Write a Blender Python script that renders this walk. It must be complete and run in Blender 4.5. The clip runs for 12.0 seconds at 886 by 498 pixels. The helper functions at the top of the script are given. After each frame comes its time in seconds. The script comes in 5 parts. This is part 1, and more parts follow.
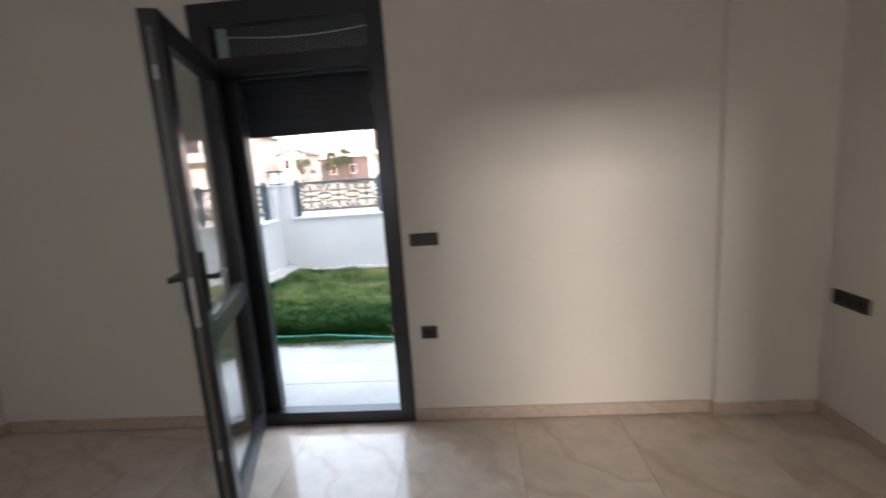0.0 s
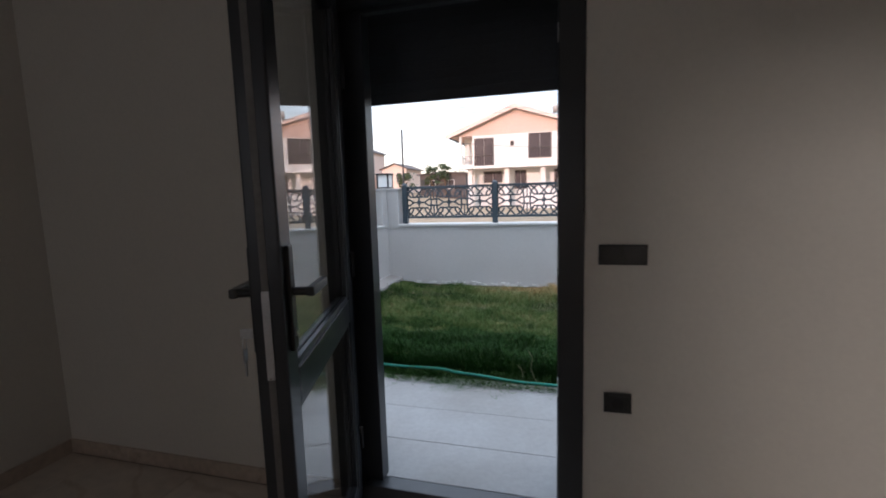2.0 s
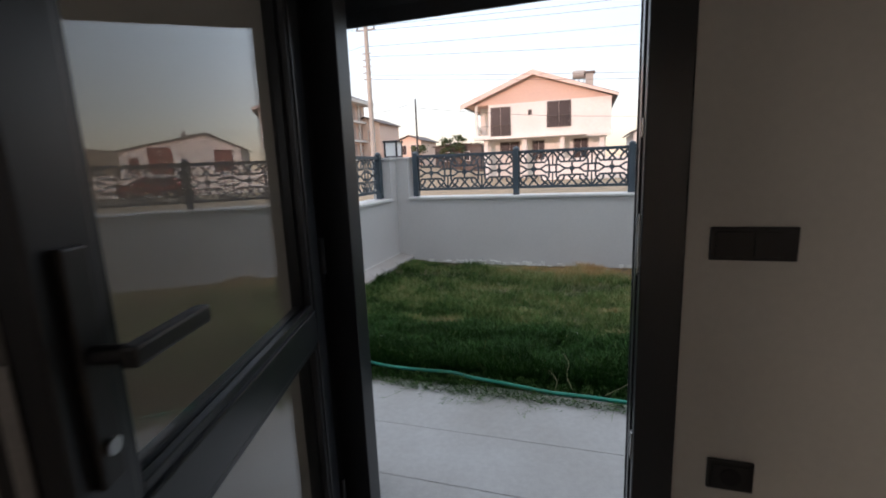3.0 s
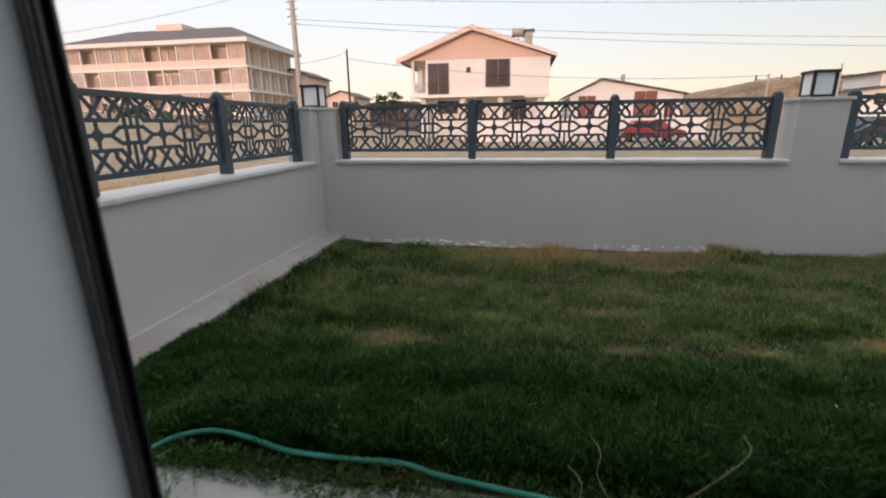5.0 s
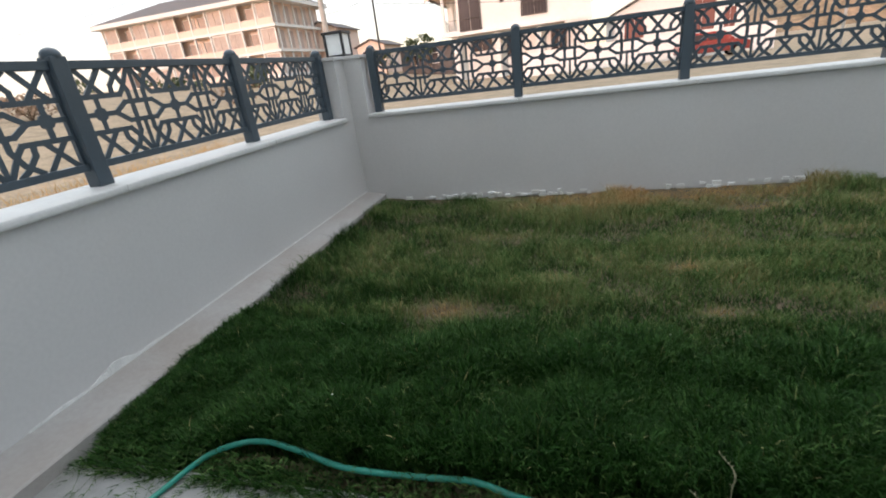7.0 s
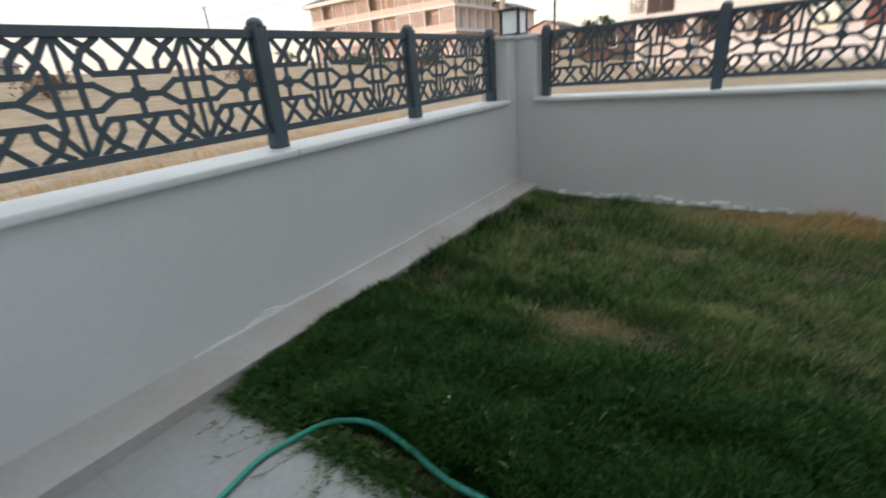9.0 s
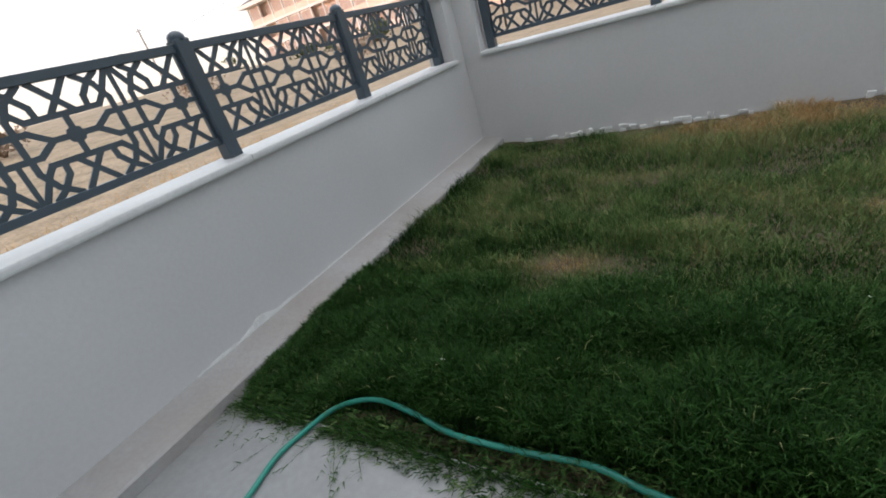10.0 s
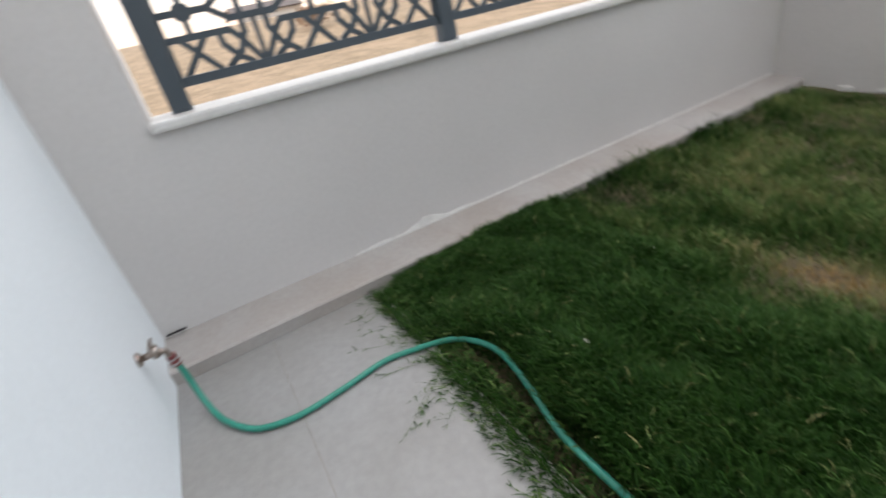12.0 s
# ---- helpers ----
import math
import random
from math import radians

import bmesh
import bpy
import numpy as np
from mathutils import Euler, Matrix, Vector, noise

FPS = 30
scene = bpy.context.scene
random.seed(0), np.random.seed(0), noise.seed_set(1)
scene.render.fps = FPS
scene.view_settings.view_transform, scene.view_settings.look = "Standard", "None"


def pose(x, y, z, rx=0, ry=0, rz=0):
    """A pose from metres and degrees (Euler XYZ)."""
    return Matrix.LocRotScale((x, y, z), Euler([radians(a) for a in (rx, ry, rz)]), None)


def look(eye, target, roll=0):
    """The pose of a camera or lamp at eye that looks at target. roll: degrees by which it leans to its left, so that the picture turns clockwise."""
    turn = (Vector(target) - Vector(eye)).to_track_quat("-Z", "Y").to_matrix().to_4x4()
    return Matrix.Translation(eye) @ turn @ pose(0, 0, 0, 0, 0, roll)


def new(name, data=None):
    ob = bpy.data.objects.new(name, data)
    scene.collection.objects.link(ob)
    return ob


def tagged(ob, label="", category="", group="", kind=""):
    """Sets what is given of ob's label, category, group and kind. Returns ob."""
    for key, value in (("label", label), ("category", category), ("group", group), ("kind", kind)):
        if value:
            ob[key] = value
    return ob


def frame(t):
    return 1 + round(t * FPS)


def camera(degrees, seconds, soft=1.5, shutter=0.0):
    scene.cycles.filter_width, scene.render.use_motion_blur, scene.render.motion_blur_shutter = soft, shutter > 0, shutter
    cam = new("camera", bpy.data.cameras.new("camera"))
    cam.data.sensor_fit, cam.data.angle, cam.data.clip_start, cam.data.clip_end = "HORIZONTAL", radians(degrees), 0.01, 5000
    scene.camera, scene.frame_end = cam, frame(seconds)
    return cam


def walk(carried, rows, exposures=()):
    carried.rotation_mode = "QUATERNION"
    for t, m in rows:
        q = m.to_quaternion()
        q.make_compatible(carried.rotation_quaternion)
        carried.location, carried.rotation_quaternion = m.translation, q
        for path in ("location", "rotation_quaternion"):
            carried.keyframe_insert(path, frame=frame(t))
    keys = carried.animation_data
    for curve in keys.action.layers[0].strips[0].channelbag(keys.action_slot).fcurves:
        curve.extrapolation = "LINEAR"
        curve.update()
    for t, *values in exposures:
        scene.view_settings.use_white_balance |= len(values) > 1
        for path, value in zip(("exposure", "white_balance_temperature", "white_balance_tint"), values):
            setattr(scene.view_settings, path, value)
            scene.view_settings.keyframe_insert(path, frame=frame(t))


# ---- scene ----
cam = camera(88.9, 12.0, 1.8, 0.4)
PATH = [
    (0, (0.261, 1.316, 1.469), (0.119, 3.281, 1.128), -4.0),
    (0.5, (0.145, 1.459, 1.449), (-0.407, 3.37, 1.244), -2.2),
    (1, (0.08, 1.656, 1.503), (-0.483, 3.575, 1.472), -2.1),
    (1.5, (-0.072, 1.848, 1.403), (-0.621, 3.763, 1.226), -2.5),
    (2, (-0.207, 2.128, 1.329), (-0.74, 4.04, 1.085), -1.7),
    (2.5, (-0.345, 2.457, 1.313), (-0.964, 4.337, 1.031), -2.2),
    (2.7, (-0.337, 2.562, 1.301), (-0.958, 4.43, 0.95), -2.5),
    (4.3, (-0.665, 3.44, 1.25), (-0.995, 5.379, 0.885), -1.8),
    (4.5, (-0.692, 3.555, 1.25), (-1.06, 5.466, 0.789), -4.1),
    (4.8, (-0.706, 3.69, 1.243), (-1.026, 5.577, 0.663), -1.6),
    (5, (-0.715, 3.785, 1.239), (-1.036, 5.686, 0.709), -0.8),
    (5.5, (-0.771, 3.899, 1.243), (-1.01, 5.825, 0.761), -2.3),
    (6, (-0.806, 3.964, 1.234), (-1.048, 5.873, 0.691), -1.8),
    (6.5, (-0.802, 4.045, 1.214), (-1.238, 5.839, 0.444), -6.2),
    (8.5, (-0.92, 4.3, 1.234), (-1.71, 6.029, 0.612), -2.4),
    (9, (-0.911, 4.291, 1.206), (-1.979, 5.813, 0.467), -4.9),
    (9.5, (-0.868, 4.267, 1.194), (-2.141, 5.555, 0.346), -17.6),
    (10, (-0.811, 4.309, 1.186), (-1.851, 5.79, 0.335), -17.3),
    (10.5, (-0.852, 4.268, 1.165), (-2.083, 5.519, 0.206), -16.5),
    (11, (-0.934, 4.328, 1.112), (-2.468, 5.301, 0.275), -6.0),
    (11.5, (-0.948, 4.473, 1.056), (-2.695, 4.962, 0.214), -6.2),
    (12, (-0.919, 4.594, 1.049), (-2.53, 5.329, 0.119), -13.1),
]

# stops: the picture darkens as the bright garden fills the view
EXPOSURES = [(0.0, 3.9, 6150, 14), (0.5, 3.85, 6150, 14), (1.0, 3.95, 6150, 14), (1.5, 3.65, 6150, 14), (2.0, 2.4, 6000, 15), (2.5, 2.12, 5850, 15), (2.7, 2.1, 6050, 15),
             (4.3, 1.85, 6900, 18), (5.0, 1.75, 6900, 17), (5.5, 1.55, 6850, 14), (6.0, 1.43, 6800, 15), (6.5, 2.38, 6700, 11), (8.5, 1.35, 6550, 12), (9.0, 1.98, 6600, 9), (9.5, 2.2, 6600, 13),
             (10.0, 2.14, 6600, 13), (10.5, 2.42, 6700, 14), (11.0, 2.62, 6800, 15), (11.5, 2.22, 7050, 17), (12.0, 2.5, 7150, 17)]
walk(cam, [(t, look(eye, target, roll)) for t, eye, target, roll in PATH], EXPOSURES)

# ---- light ----
world = bpy.data.worlds.new("evening_sky")
scene.world = world
world.use_nodes = True
wn = world.node_tree.nodes
sky = wn.new("ShaderNodeTexSky")
sky.sky_type = "NISHITA"
sky.sun_disc = False
sky.sun_elevation = radians(11)
sky.sun_rotation = radians(192)
sky.air_density, sky.dust_density, sky.ozone_density = 1.0, 0.9, 0.8
wn["Background"].inputs["Strength"].default_value = 0.15
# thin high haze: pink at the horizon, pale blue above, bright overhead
wlink = world.node_tree.links.new
wco = wn.new("ShaderNodeTexCoord")
wsep = wn.new("ShaderNodeSeparateXYZ")
wlink(wco.outputs["Generated"], wsep.inputs["Vector"])
haze = wn.new("ShaderNodeValToRGB")
stops = haze.color_ramp.elements
stops[0].position, stops[0].color = 0.0, (0.42, 0.31, 0.275, 1)
stops[1].position, stops[1].color = 1.0, (1.06, 1.09, 1.14, 1)
for place_at, tone in ((0.10, (0.39, 0.35, 0.335, 1)), (0.24, (0.39, 0.425, 0.455, 1)), (0.45, (0.44, 0.53, 0.595, 1))):
    stop = stops.new(place_at)
    stop.color = tone
wlink(wsep.outputs["Z"], haze.inputs["Fac"])
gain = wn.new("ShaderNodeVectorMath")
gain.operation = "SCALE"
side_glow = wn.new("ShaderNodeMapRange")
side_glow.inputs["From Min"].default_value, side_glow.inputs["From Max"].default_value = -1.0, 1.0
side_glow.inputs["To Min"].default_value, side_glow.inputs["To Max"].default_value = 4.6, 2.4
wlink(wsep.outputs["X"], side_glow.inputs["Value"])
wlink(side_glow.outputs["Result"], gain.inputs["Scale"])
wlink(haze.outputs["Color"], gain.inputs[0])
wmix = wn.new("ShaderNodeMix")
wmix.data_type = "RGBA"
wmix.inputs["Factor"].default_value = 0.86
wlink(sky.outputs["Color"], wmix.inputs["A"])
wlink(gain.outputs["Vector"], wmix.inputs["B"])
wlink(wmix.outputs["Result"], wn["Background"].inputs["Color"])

SUN_FROM = Vector((-0.21, -0.96, 0.195))
sun_data = bpy.data.lights.new("sun", "SUN")
sun_data.energy, sun_data.angle, sun_data.color = 0.55, radians(0.6), (1.0, 0.66, 0.56)
sun = new("sun", sun_data)
sun.matrix_world = look(SUN_FROM, (0, 0, 0))

hall_data = bpy.data.lights.new("hall_lamp", "AREA")
hall_data.shape, hall_data.size, hall_data.size_y = "RECTANGLE", 1.0, 0.8
hall_data.energy, hall_data.color = 73.0, (1.0, 0.90, 0.78)
hall_lamp = new("hall_lamp", hall_data)
hall_lamp.matrix_world = look((0.86, -8.3, 2.48), (0.95, 3.8, 0.9))
# added fill light that lifts the room, with no known window behind it
fill_data = bpy.data.lights.new("room_fill_light", "AREA")
fill_data.shape, fill_data.size, fill_data.size_y = "RECTANGLE", 1.5, 1.25
fill_data.energy, fill_data.color = 1.1, (1.0, 0.99, 0.98)
fill_lamp = new("room_fill_light", fill_data)
fill_lamp.matrix_world = look((-1.55, -1.78, 1.55), (-1.55, 3.8, 1.4))


# ---- materials ----
def surface(name, colour, rough=0.6, metal=0.0, second=None, large=1.2, fine=40.0, amount=0.5, grain=0.12, bump=0.15,
            bump_scale=120.0, specular=0.5, per_object=0.0):
    """A two-scale procedural surface: stains between two colours, fine grain and relief."""
    m = bpy.data.materials.new(name)
    m.use_nodes = True
    n, link = m.node_tree.nodes, m.node_tree.links.new
    b = n["Principled BSDF"]
    b.inputs["Metallic"].default_value = metal
    b.inputs["Specular IOR Level"].default_value = specular
    co = n.new("ShaderNodeTexCoord")
    big = n.new("ShaderNodeTexNoise")
    big.inputs["Scale"].default_value, big.inputs["Detail"].default_value = large, 5.0
    link(co.outputs["Object"], big.inputs["Vector"])
    small = n.new("ShaderNodeTexNoise")
    small.inputs["Scale"].default_value, small.inputs["Detail"].default_value = fine, 3.0
    link(co.outputs["Object"], small.inputs["Vector"])
    ramp = n.new("ShaderNodeMapRange")
    ramp.inputs["From Min"].default_value, ramp.inputs["From Max"].default_value = 0.35, 0.68
    ramp.inputs["To Max"].default_value = amount
    link(big.outputs["Fac"], ramp.inputs["Value"])
    mix = n.new("ShaderNodeMix")
    mix.data_type = "RGBA"
    second = second or tuple(c * 0.72 for c in colour)
    mix.inputs["A"].default_value = (*colour, 1)
    mix.inputs["B"].default_value = (*second, 1)
    link(ramp.outputs["Result"], mix.inputs["Factor"])
    scale = n.new("ShaderNodeMapRange")
    scale.inputs["From Min"].default_value, scale.inputs["From Max"].default_value = 0.3, 0.7
    scale.inputs["To Min"].default_value, scale.inputs["To Max"].default_value = 1 - grain, 1 + grain
    link(small.outputs["Fac"], scale.inputs["Value"])
    value = scale.outputs["Result"]
    if per_object:
        info = n.new("ShaderNodeObjectInfo")
        vary = n.new("ShaderNodeMapRange")
        vary.inputs["To Min"].default_value, vary.inputs["To Max"].default_value = 1 - per_object, 1 + per_object
        link(info.outputs["Random"], vary.inputs["Value"])
        both = n.new("ShaderNodeMath")
        both.operation = "MULTIPLY"
        link(value, both.inputs[0])
        link(vary.outputs["Result"], both.inputs[1])
        value = both.outputs["Value"]
    mul = n.new("ShaderNodeVectorMath")
    mul.operation = "SCALE"
    link(mix.outputs["Result"], mul.inputs[0])
    link(value, mul.inputs["Scale"])
    link(mul.outputs["Vector"], b.inputs["Base Color"])
    rr = n.new("ShaderNodeMapRange")
    rr.inputs["To Min"].default_value, rr.inputs["To Max"].default_value = max(0.02, rough - 0.1), min(1, rough + 0.1)
    link(big.outputs["Fac"], rr.inputs["Value"])
    link(rr.outputs["Result"], b.inputs["Roughness"])
    if bump:
        tex = n.new("ShaderNodeTexNoise")
        tex.inputs["Scale"].default_value, tex.inputs["Detail"].default_value = bump_scale, 4.0
        link(co.outputs["Object"], tex.inputs["Vector"])
        bp = n.new("ShaderNodeBump")
        bp.inputs["Strength"].default_value, bp.inputs["Distance"].default_value = bump, 0.01
        link(tex.outputs["Fac"], bp.inputs["Height"])
        link(bp.outputs["Normal"], b.inputs["Normal"])
    return m


def glass_material(name, tint=(0.93, 0.96, 0.95), rough=0.0):
    m = bpy.data.materials.new(name)
    m.use_nodes = True
    b = m.node_tree.nodes["Principled BSDF"]
    b.inputs["Base Color"].default_value = (*tint, 1)
    b.inputs["Roughness"].default_value = rough
    b.inputs["Transmission Weight"].default_value = 1.0
    b.inputs["IOR"].default_value = 1.5
    return m


def marble_material():
    m = surface("polished_marble_tile", (0.74, 0.655, 0.57), rough=0.09, second=(0.63, 0.53, 0.44), large=2.2, fine=9.0, amount=0.8,
                grain=0.1, bump=0.0, per_object=0.05)
    n, link = m.node_tree.nodes, m.node_tree.links.new
    b = n["Principled BSDF"]
    wave = n.new("ShaderNodeTexWave")
    wave.wave_type = "BANDS"
    wave.bands_direction = "DIAGONAL"
    wave.inputs["Scale"].default_value, wave.inputs["Distortion"].default_value = 1.1, 9.0
    wave.inputs["Detail"].default_value, wave.inputs["Detail Scale"].default_value = 4.0, 1.4
    co = n.new("ShaderNodeTexCoord")
    # each tile is cut from another part of the slab
    who = n.new("ShaderNodeObjectInfo")
    shift = n.new("ShaderNodeVectorMath")
    shift.operation = "MULTIPLY_ADD"
    shift.inputs[1].default_value = (17.0, 31.0, 7.0)
    link(who.outputs["Random"], shift.inputs[0])
    link(co.outputs["Object"], shift.inputs[2])
    link(shift.outputs["Vector"], wave.inputs["Vector"])
    edge = n.new("ShaderNodeMapRange")
    edge.inputs["From Min"].default_value, edge.inputs["From Max"].default_value = 0.9, 1.0
    edge.inputs["To Max"].default_value = 0.28
    link(wave.outputs["Fac"], edge.inputs["Value"])
    mix = n.new("ShaderNodeMix")
    mix.data_type = "RGBA"
    old = b.inputs["Base Color"].links[0].from_socket
    link(old, mix.inputs["A"])
    mix.inputs["B"].default_value = (0.42, 0.29, 0.19, 1)
    link(edge.outputs["Result"], mix.inputs["Factor"])
    link(mix.outputs["Result"], b.inputs["Base Color"])
    return m


def grass_material():
    m = bpy.data.materials.new("grass_blades")
    m.use_nodes = True
    n, link = m.node_tree.nodes, m.node_tree.links.new
    b = n["Principled BSDF"]
    b.inputs["Roughness"].default_value = 0.55
    b.inputs["Specular IOR Level"].default_value = 0.10
    at = n.new("ShaderNodeAttribute")
    at.attribute_name = "dryness"
    geo = n.new("ShaderNodeNewGeometry")
    ramp = n.new("ShaderNodeValToRGB")
    e = ramp.color_ramp.elements
    # low end: lush dark green, taken near black for shade among the blades
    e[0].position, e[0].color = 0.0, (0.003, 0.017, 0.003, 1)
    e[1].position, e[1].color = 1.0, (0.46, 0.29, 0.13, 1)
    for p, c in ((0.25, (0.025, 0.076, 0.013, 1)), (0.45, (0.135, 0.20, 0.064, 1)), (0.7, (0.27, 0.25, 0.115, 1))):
        k = e.new(p)
        k.color = c
    add = n.new("ShaderNodeMath")
    add.operation = "MULTIPLY_ADD"
    link(geo.outputs["Random Per Island"], add.inputs[0])
    add.inputs[1].default_value = 0.24
    link(at.outputs["Fac"], add.inputs[2])
    link(add.outputs["Value"], ramp.inputs["Fac"])
    link(ramp.outputs["Color"], b.inputs["Base Color"])
    return m


CREAM = surface("cream_wall_paint", (0.72, 0.68, 0.62), rough=0.6, second=(0.66, 0.62, 0.56), large=0.8, fine=60, amount=0.5, grain=0.02, bump=0.03, bump_scale=140)
CEILING = surface("white_ceiling_paint", (0.78, 0.76, 0.73), rough=0.8, large=0.7, amount=0.12, grain=0.02, bump=0.05)
MARBLE = marble_material()
GROUT = surface("tile_grout", (0.34, 0.27, 0.21), rough=0.8, grain=0.1)
SKIRT = surface("beige_stone_skirting", (0.54, 0.44, 0.36), rough=0.3, second=(0.45, 0.355, 0.28), large=4, fine=30, bump=0.03)
ANTHRACITE = surface("anthracite_door_profile", (0.022, 0.024, 0.028), rough=0.33, specular=0.5, large=3, fine=200, amount=0.3, grain=0.05, bump=0.04, bump_scale=400)
BRUSH = surface("grey_brush_strip", (0.42, 0.41, 0.40), rough=0.9, large=8, fine=160, grain=0.2)
GASKET = surface("grey_edge_groove", (0.16, 0.15, 0.14), rough=0.5, large=8, fine=90)
SHUTTER = surface("anthracite_shutter_slat", (0.028, 0.030, 0.036), rough=0.5, large=3, fine=80, amount=0.4, per_object=0.15, bump=0.03)
BLACK = surface("black_plastic_plate", (0.018, 0.017, 0.017), rough=0.4, large=12, fine=200, grain=0.06, bump=0.02)
STEEL = surface("brushed_steel", (0.55, 0.55, 0.55), rough=0.3, metal=1.0, large=20, fine=200, grain=0.08, bump=0.04)
BRASSY = surface("aged_tap_metal", (0.42, 0.37, 0.33), rough=0.35, metal=1.0, second=(0.22, 0.12, 0.09), large=40, fine=200)
RED_PLASTIC = surface("dull_red_plastic", (0.20, 0.05, 0.05), rough=0.45, large=30, fine=150)
GLASS = glass_material("clear_window_glass")
FACADE = surface("white_facade_plaster", (0.80, 0.85, 0.88), rough=0.75, second=(0.74, 0.79, 0.82), large=1.1, fine=90, amount=0.5, grain=0.02, bump=0.05, bump_scale=180)
RENDER = surface("grey_wall_render", (0.575, 0.555, 0.54), rough=0.82, second=(0.505, 0.485, 0.47), large=0.9, fine=55, amount=0.6, grain=0.025, bump=0.06, bump_scale=120)
CAPSTONE = surface("white_marble_coping", (0.66, 0.65, 0.63), rough=0.4, second=(0.54, 0.53, 0.51), large=3, fine=50, amount=0.6, grain=0.05, bump=0.05)
CEMENT = surface("grey_cement_screed", (0.375, 0.36, 0.345), rough=0.62, second=(0.315, 0.275, 0.245), large=2.6, fine=45, amount=0.75, grain=0.05, bump=0.15, bump_scale=90)
PATIO = surface("pale_cement_patio", (0.295, 0.295, 0.29), rough=0.42, second=(0.225, 0.215, 0.20), large=2.1, fine=38, amount=0.75, grain=0.06, bump=0.12, bump_scale=110)
JOINT_FILL = surface("tan_joint_mortar", (0.27, 0.25, 0.22), rough=0.8, large=9, fine=80, amount=0.6, grain=0.12, bump=0.2)
LIME = surface("white_lime_smear", (0.74, 0.73, 0.70), rough=0.8, large=20, fine=150, grain=0.1, bump=0.4)
FENCE = surface("slate_grey_fence_paint", (0.046, 0.064, 0.080), rough=0.38, second=(0.062, 0.082, 0.10), large=5, fine=120, amount=0.5, grain=0.06, bump=0.05)
LANTERN_BLACK = surface("black_lantern_frame", (0.02, 0.02, 0.021), rough=0.45, large=15, fine=120, bump=0.04)
OPAL = surface("opal_lantern_panel", (0.80, 0.80, 0.78), rough=0.35, large=10, fine=60, amount=0.15, grain=0.02, bump=0.0)
HOSE = surface("green_garden_hose", (0.012, 0.215, 0.155), rough=0.35, second=(0.02, 0.27, 0.20), large=6, fine=80, amount=0.6, grain=0.08, bump=0.05)
SOIL = surface("dry_brown_soil", (0.07, 0.055, 0.03), rough=0.95, second=(0.12, 0.085, 0.05), large=3.5, fine=60, amount=0.7, grain=0.3, bump=0.9, bump_scale=60)
GRASS = grass_material()
VERGE = surface("pale_pink_verge", (0.70, 0.54, 0.48), rough=0.8, large=1.5, fine=12)
STRAW = surface("pale_dry_stem", (0.30, 0.27, 0.17), rough=0.7, large=30, fine=100)
DRYLAND = surface("dry_grass_land", (0.32, 0.235, 0.15), rough=0.95, second=(0.20, 0.15, 0.09), large=1.6, fine=14, amount=0.9, grain=0.3, bump=0.8, bump_scale=12)
ASPHALT = surface("worn_asphalt", (0.075, 0.072, 0.07), rough=0.85, second=(0.11, 0.105, 0.10), large=0.3, fine=30, grain=0.2, bump=0.3)
HILL = surface("scrubby_hillside", (0.27, 0.17, 0.10), rough=0.95, second=(0.11, 0.085, 0.045), large=0.16, fine=1.1, amount=0.9, grain=0.35, bump=0.8, bump_scale=1.5)
WHITEWASH = surface("whitewashed_house_wall", (0.72, 0.69, 0.66), rough=0.8, second=(0.62, 0.59, 0.56), large=0.4, fine=6, amount=0.5, grain=0.04, bump=0.1, bump_scale=20)
PINK = surface("salmon_gable_paint", (0.62, 0.44, 0.37), rough=0.8, second=(0.56, 0.39, 0.33), large=0.4, fine=6, amount=0.5, grain=0.04, bump=0.1, bump_scale=20)
PEACH = surface("peach_apartment_plaster", (0.74, 0.57, 0.48), rough=0.8, second=(0.66, 0.50, 0.41), large=0.3, fine=4, amount=0.5, grain=0.05, bump=0.1, bump_scale=15)
BRICKRED = surface("rust_red_shutter", (0.19, 0.065, 0.05), rough=0.6, second=(0.14, 0.05, 0.04), large=1, fine=20)
ROOF = surface("dark_roof_tiles", (0.09, 0.075, 0.07), rough=0.75, second=(0.14, 0.10, 0.085), large=0.8, fine=8, grain=0.2, bump=0.4, bump_scale=8)
# far panes: the washed look of distance haze is mixed into this colour
HAZED_PANE = surface("haze_toned_window_pane", (0.47, 0.36, 0.31), rough=0.4, large=0.6, fine=3, amount=0.6, grain=0.1, bump=0.0)
DARKGLASS = surface("dark_window_pane", (0.045, 0.035, 0.038), rough=0.45, specular=0.2, large=0.6, fine=3, amount=0.6, grain=0.1, bump=0.0)
CONCRETE = surface("grey_concrete_pole", (0.40, 0.37, 0.34), rough=0.85, large=0.8, fine=12, grain=0.1, bump=0.2)
CABLE = surface("dark_cable", (0.04, 0.04, 0.045), rough=0.7, grain=0.05, bump=0.0)
CARRED = surface("red_car_paint", (0.30, 0.045, 0.04), rough=0.25, large=2, fine=60, amount=0.2, grain=0.03, bump=0.0)
CARBLUE = surface("dark_slate_car_paint", (0.05, 0.055, 0.065), rough=0.3, large=1.5, fine=30, amount=0.3, grain=0.04, bump=0.0)
RUBBER = surface("black_rubber", (0.02, 0.02, 0.02), rough=0.8)
LEAF = surface("dark_olive_leaves", (0.045, 0.065, 0.025), rough=0.7, second=(0.08, 0.09, 0.035), large=1.5, fine=10, grain=0.25, bump=0.0)
DRYLEAF = surface("dry_brown_leaves", (0.26, 0.19, 0.14), rough=0.8, second=(0.18, 0.14, 0.095), large=1.5, fine=10, grain=0.25, bump=0.0)
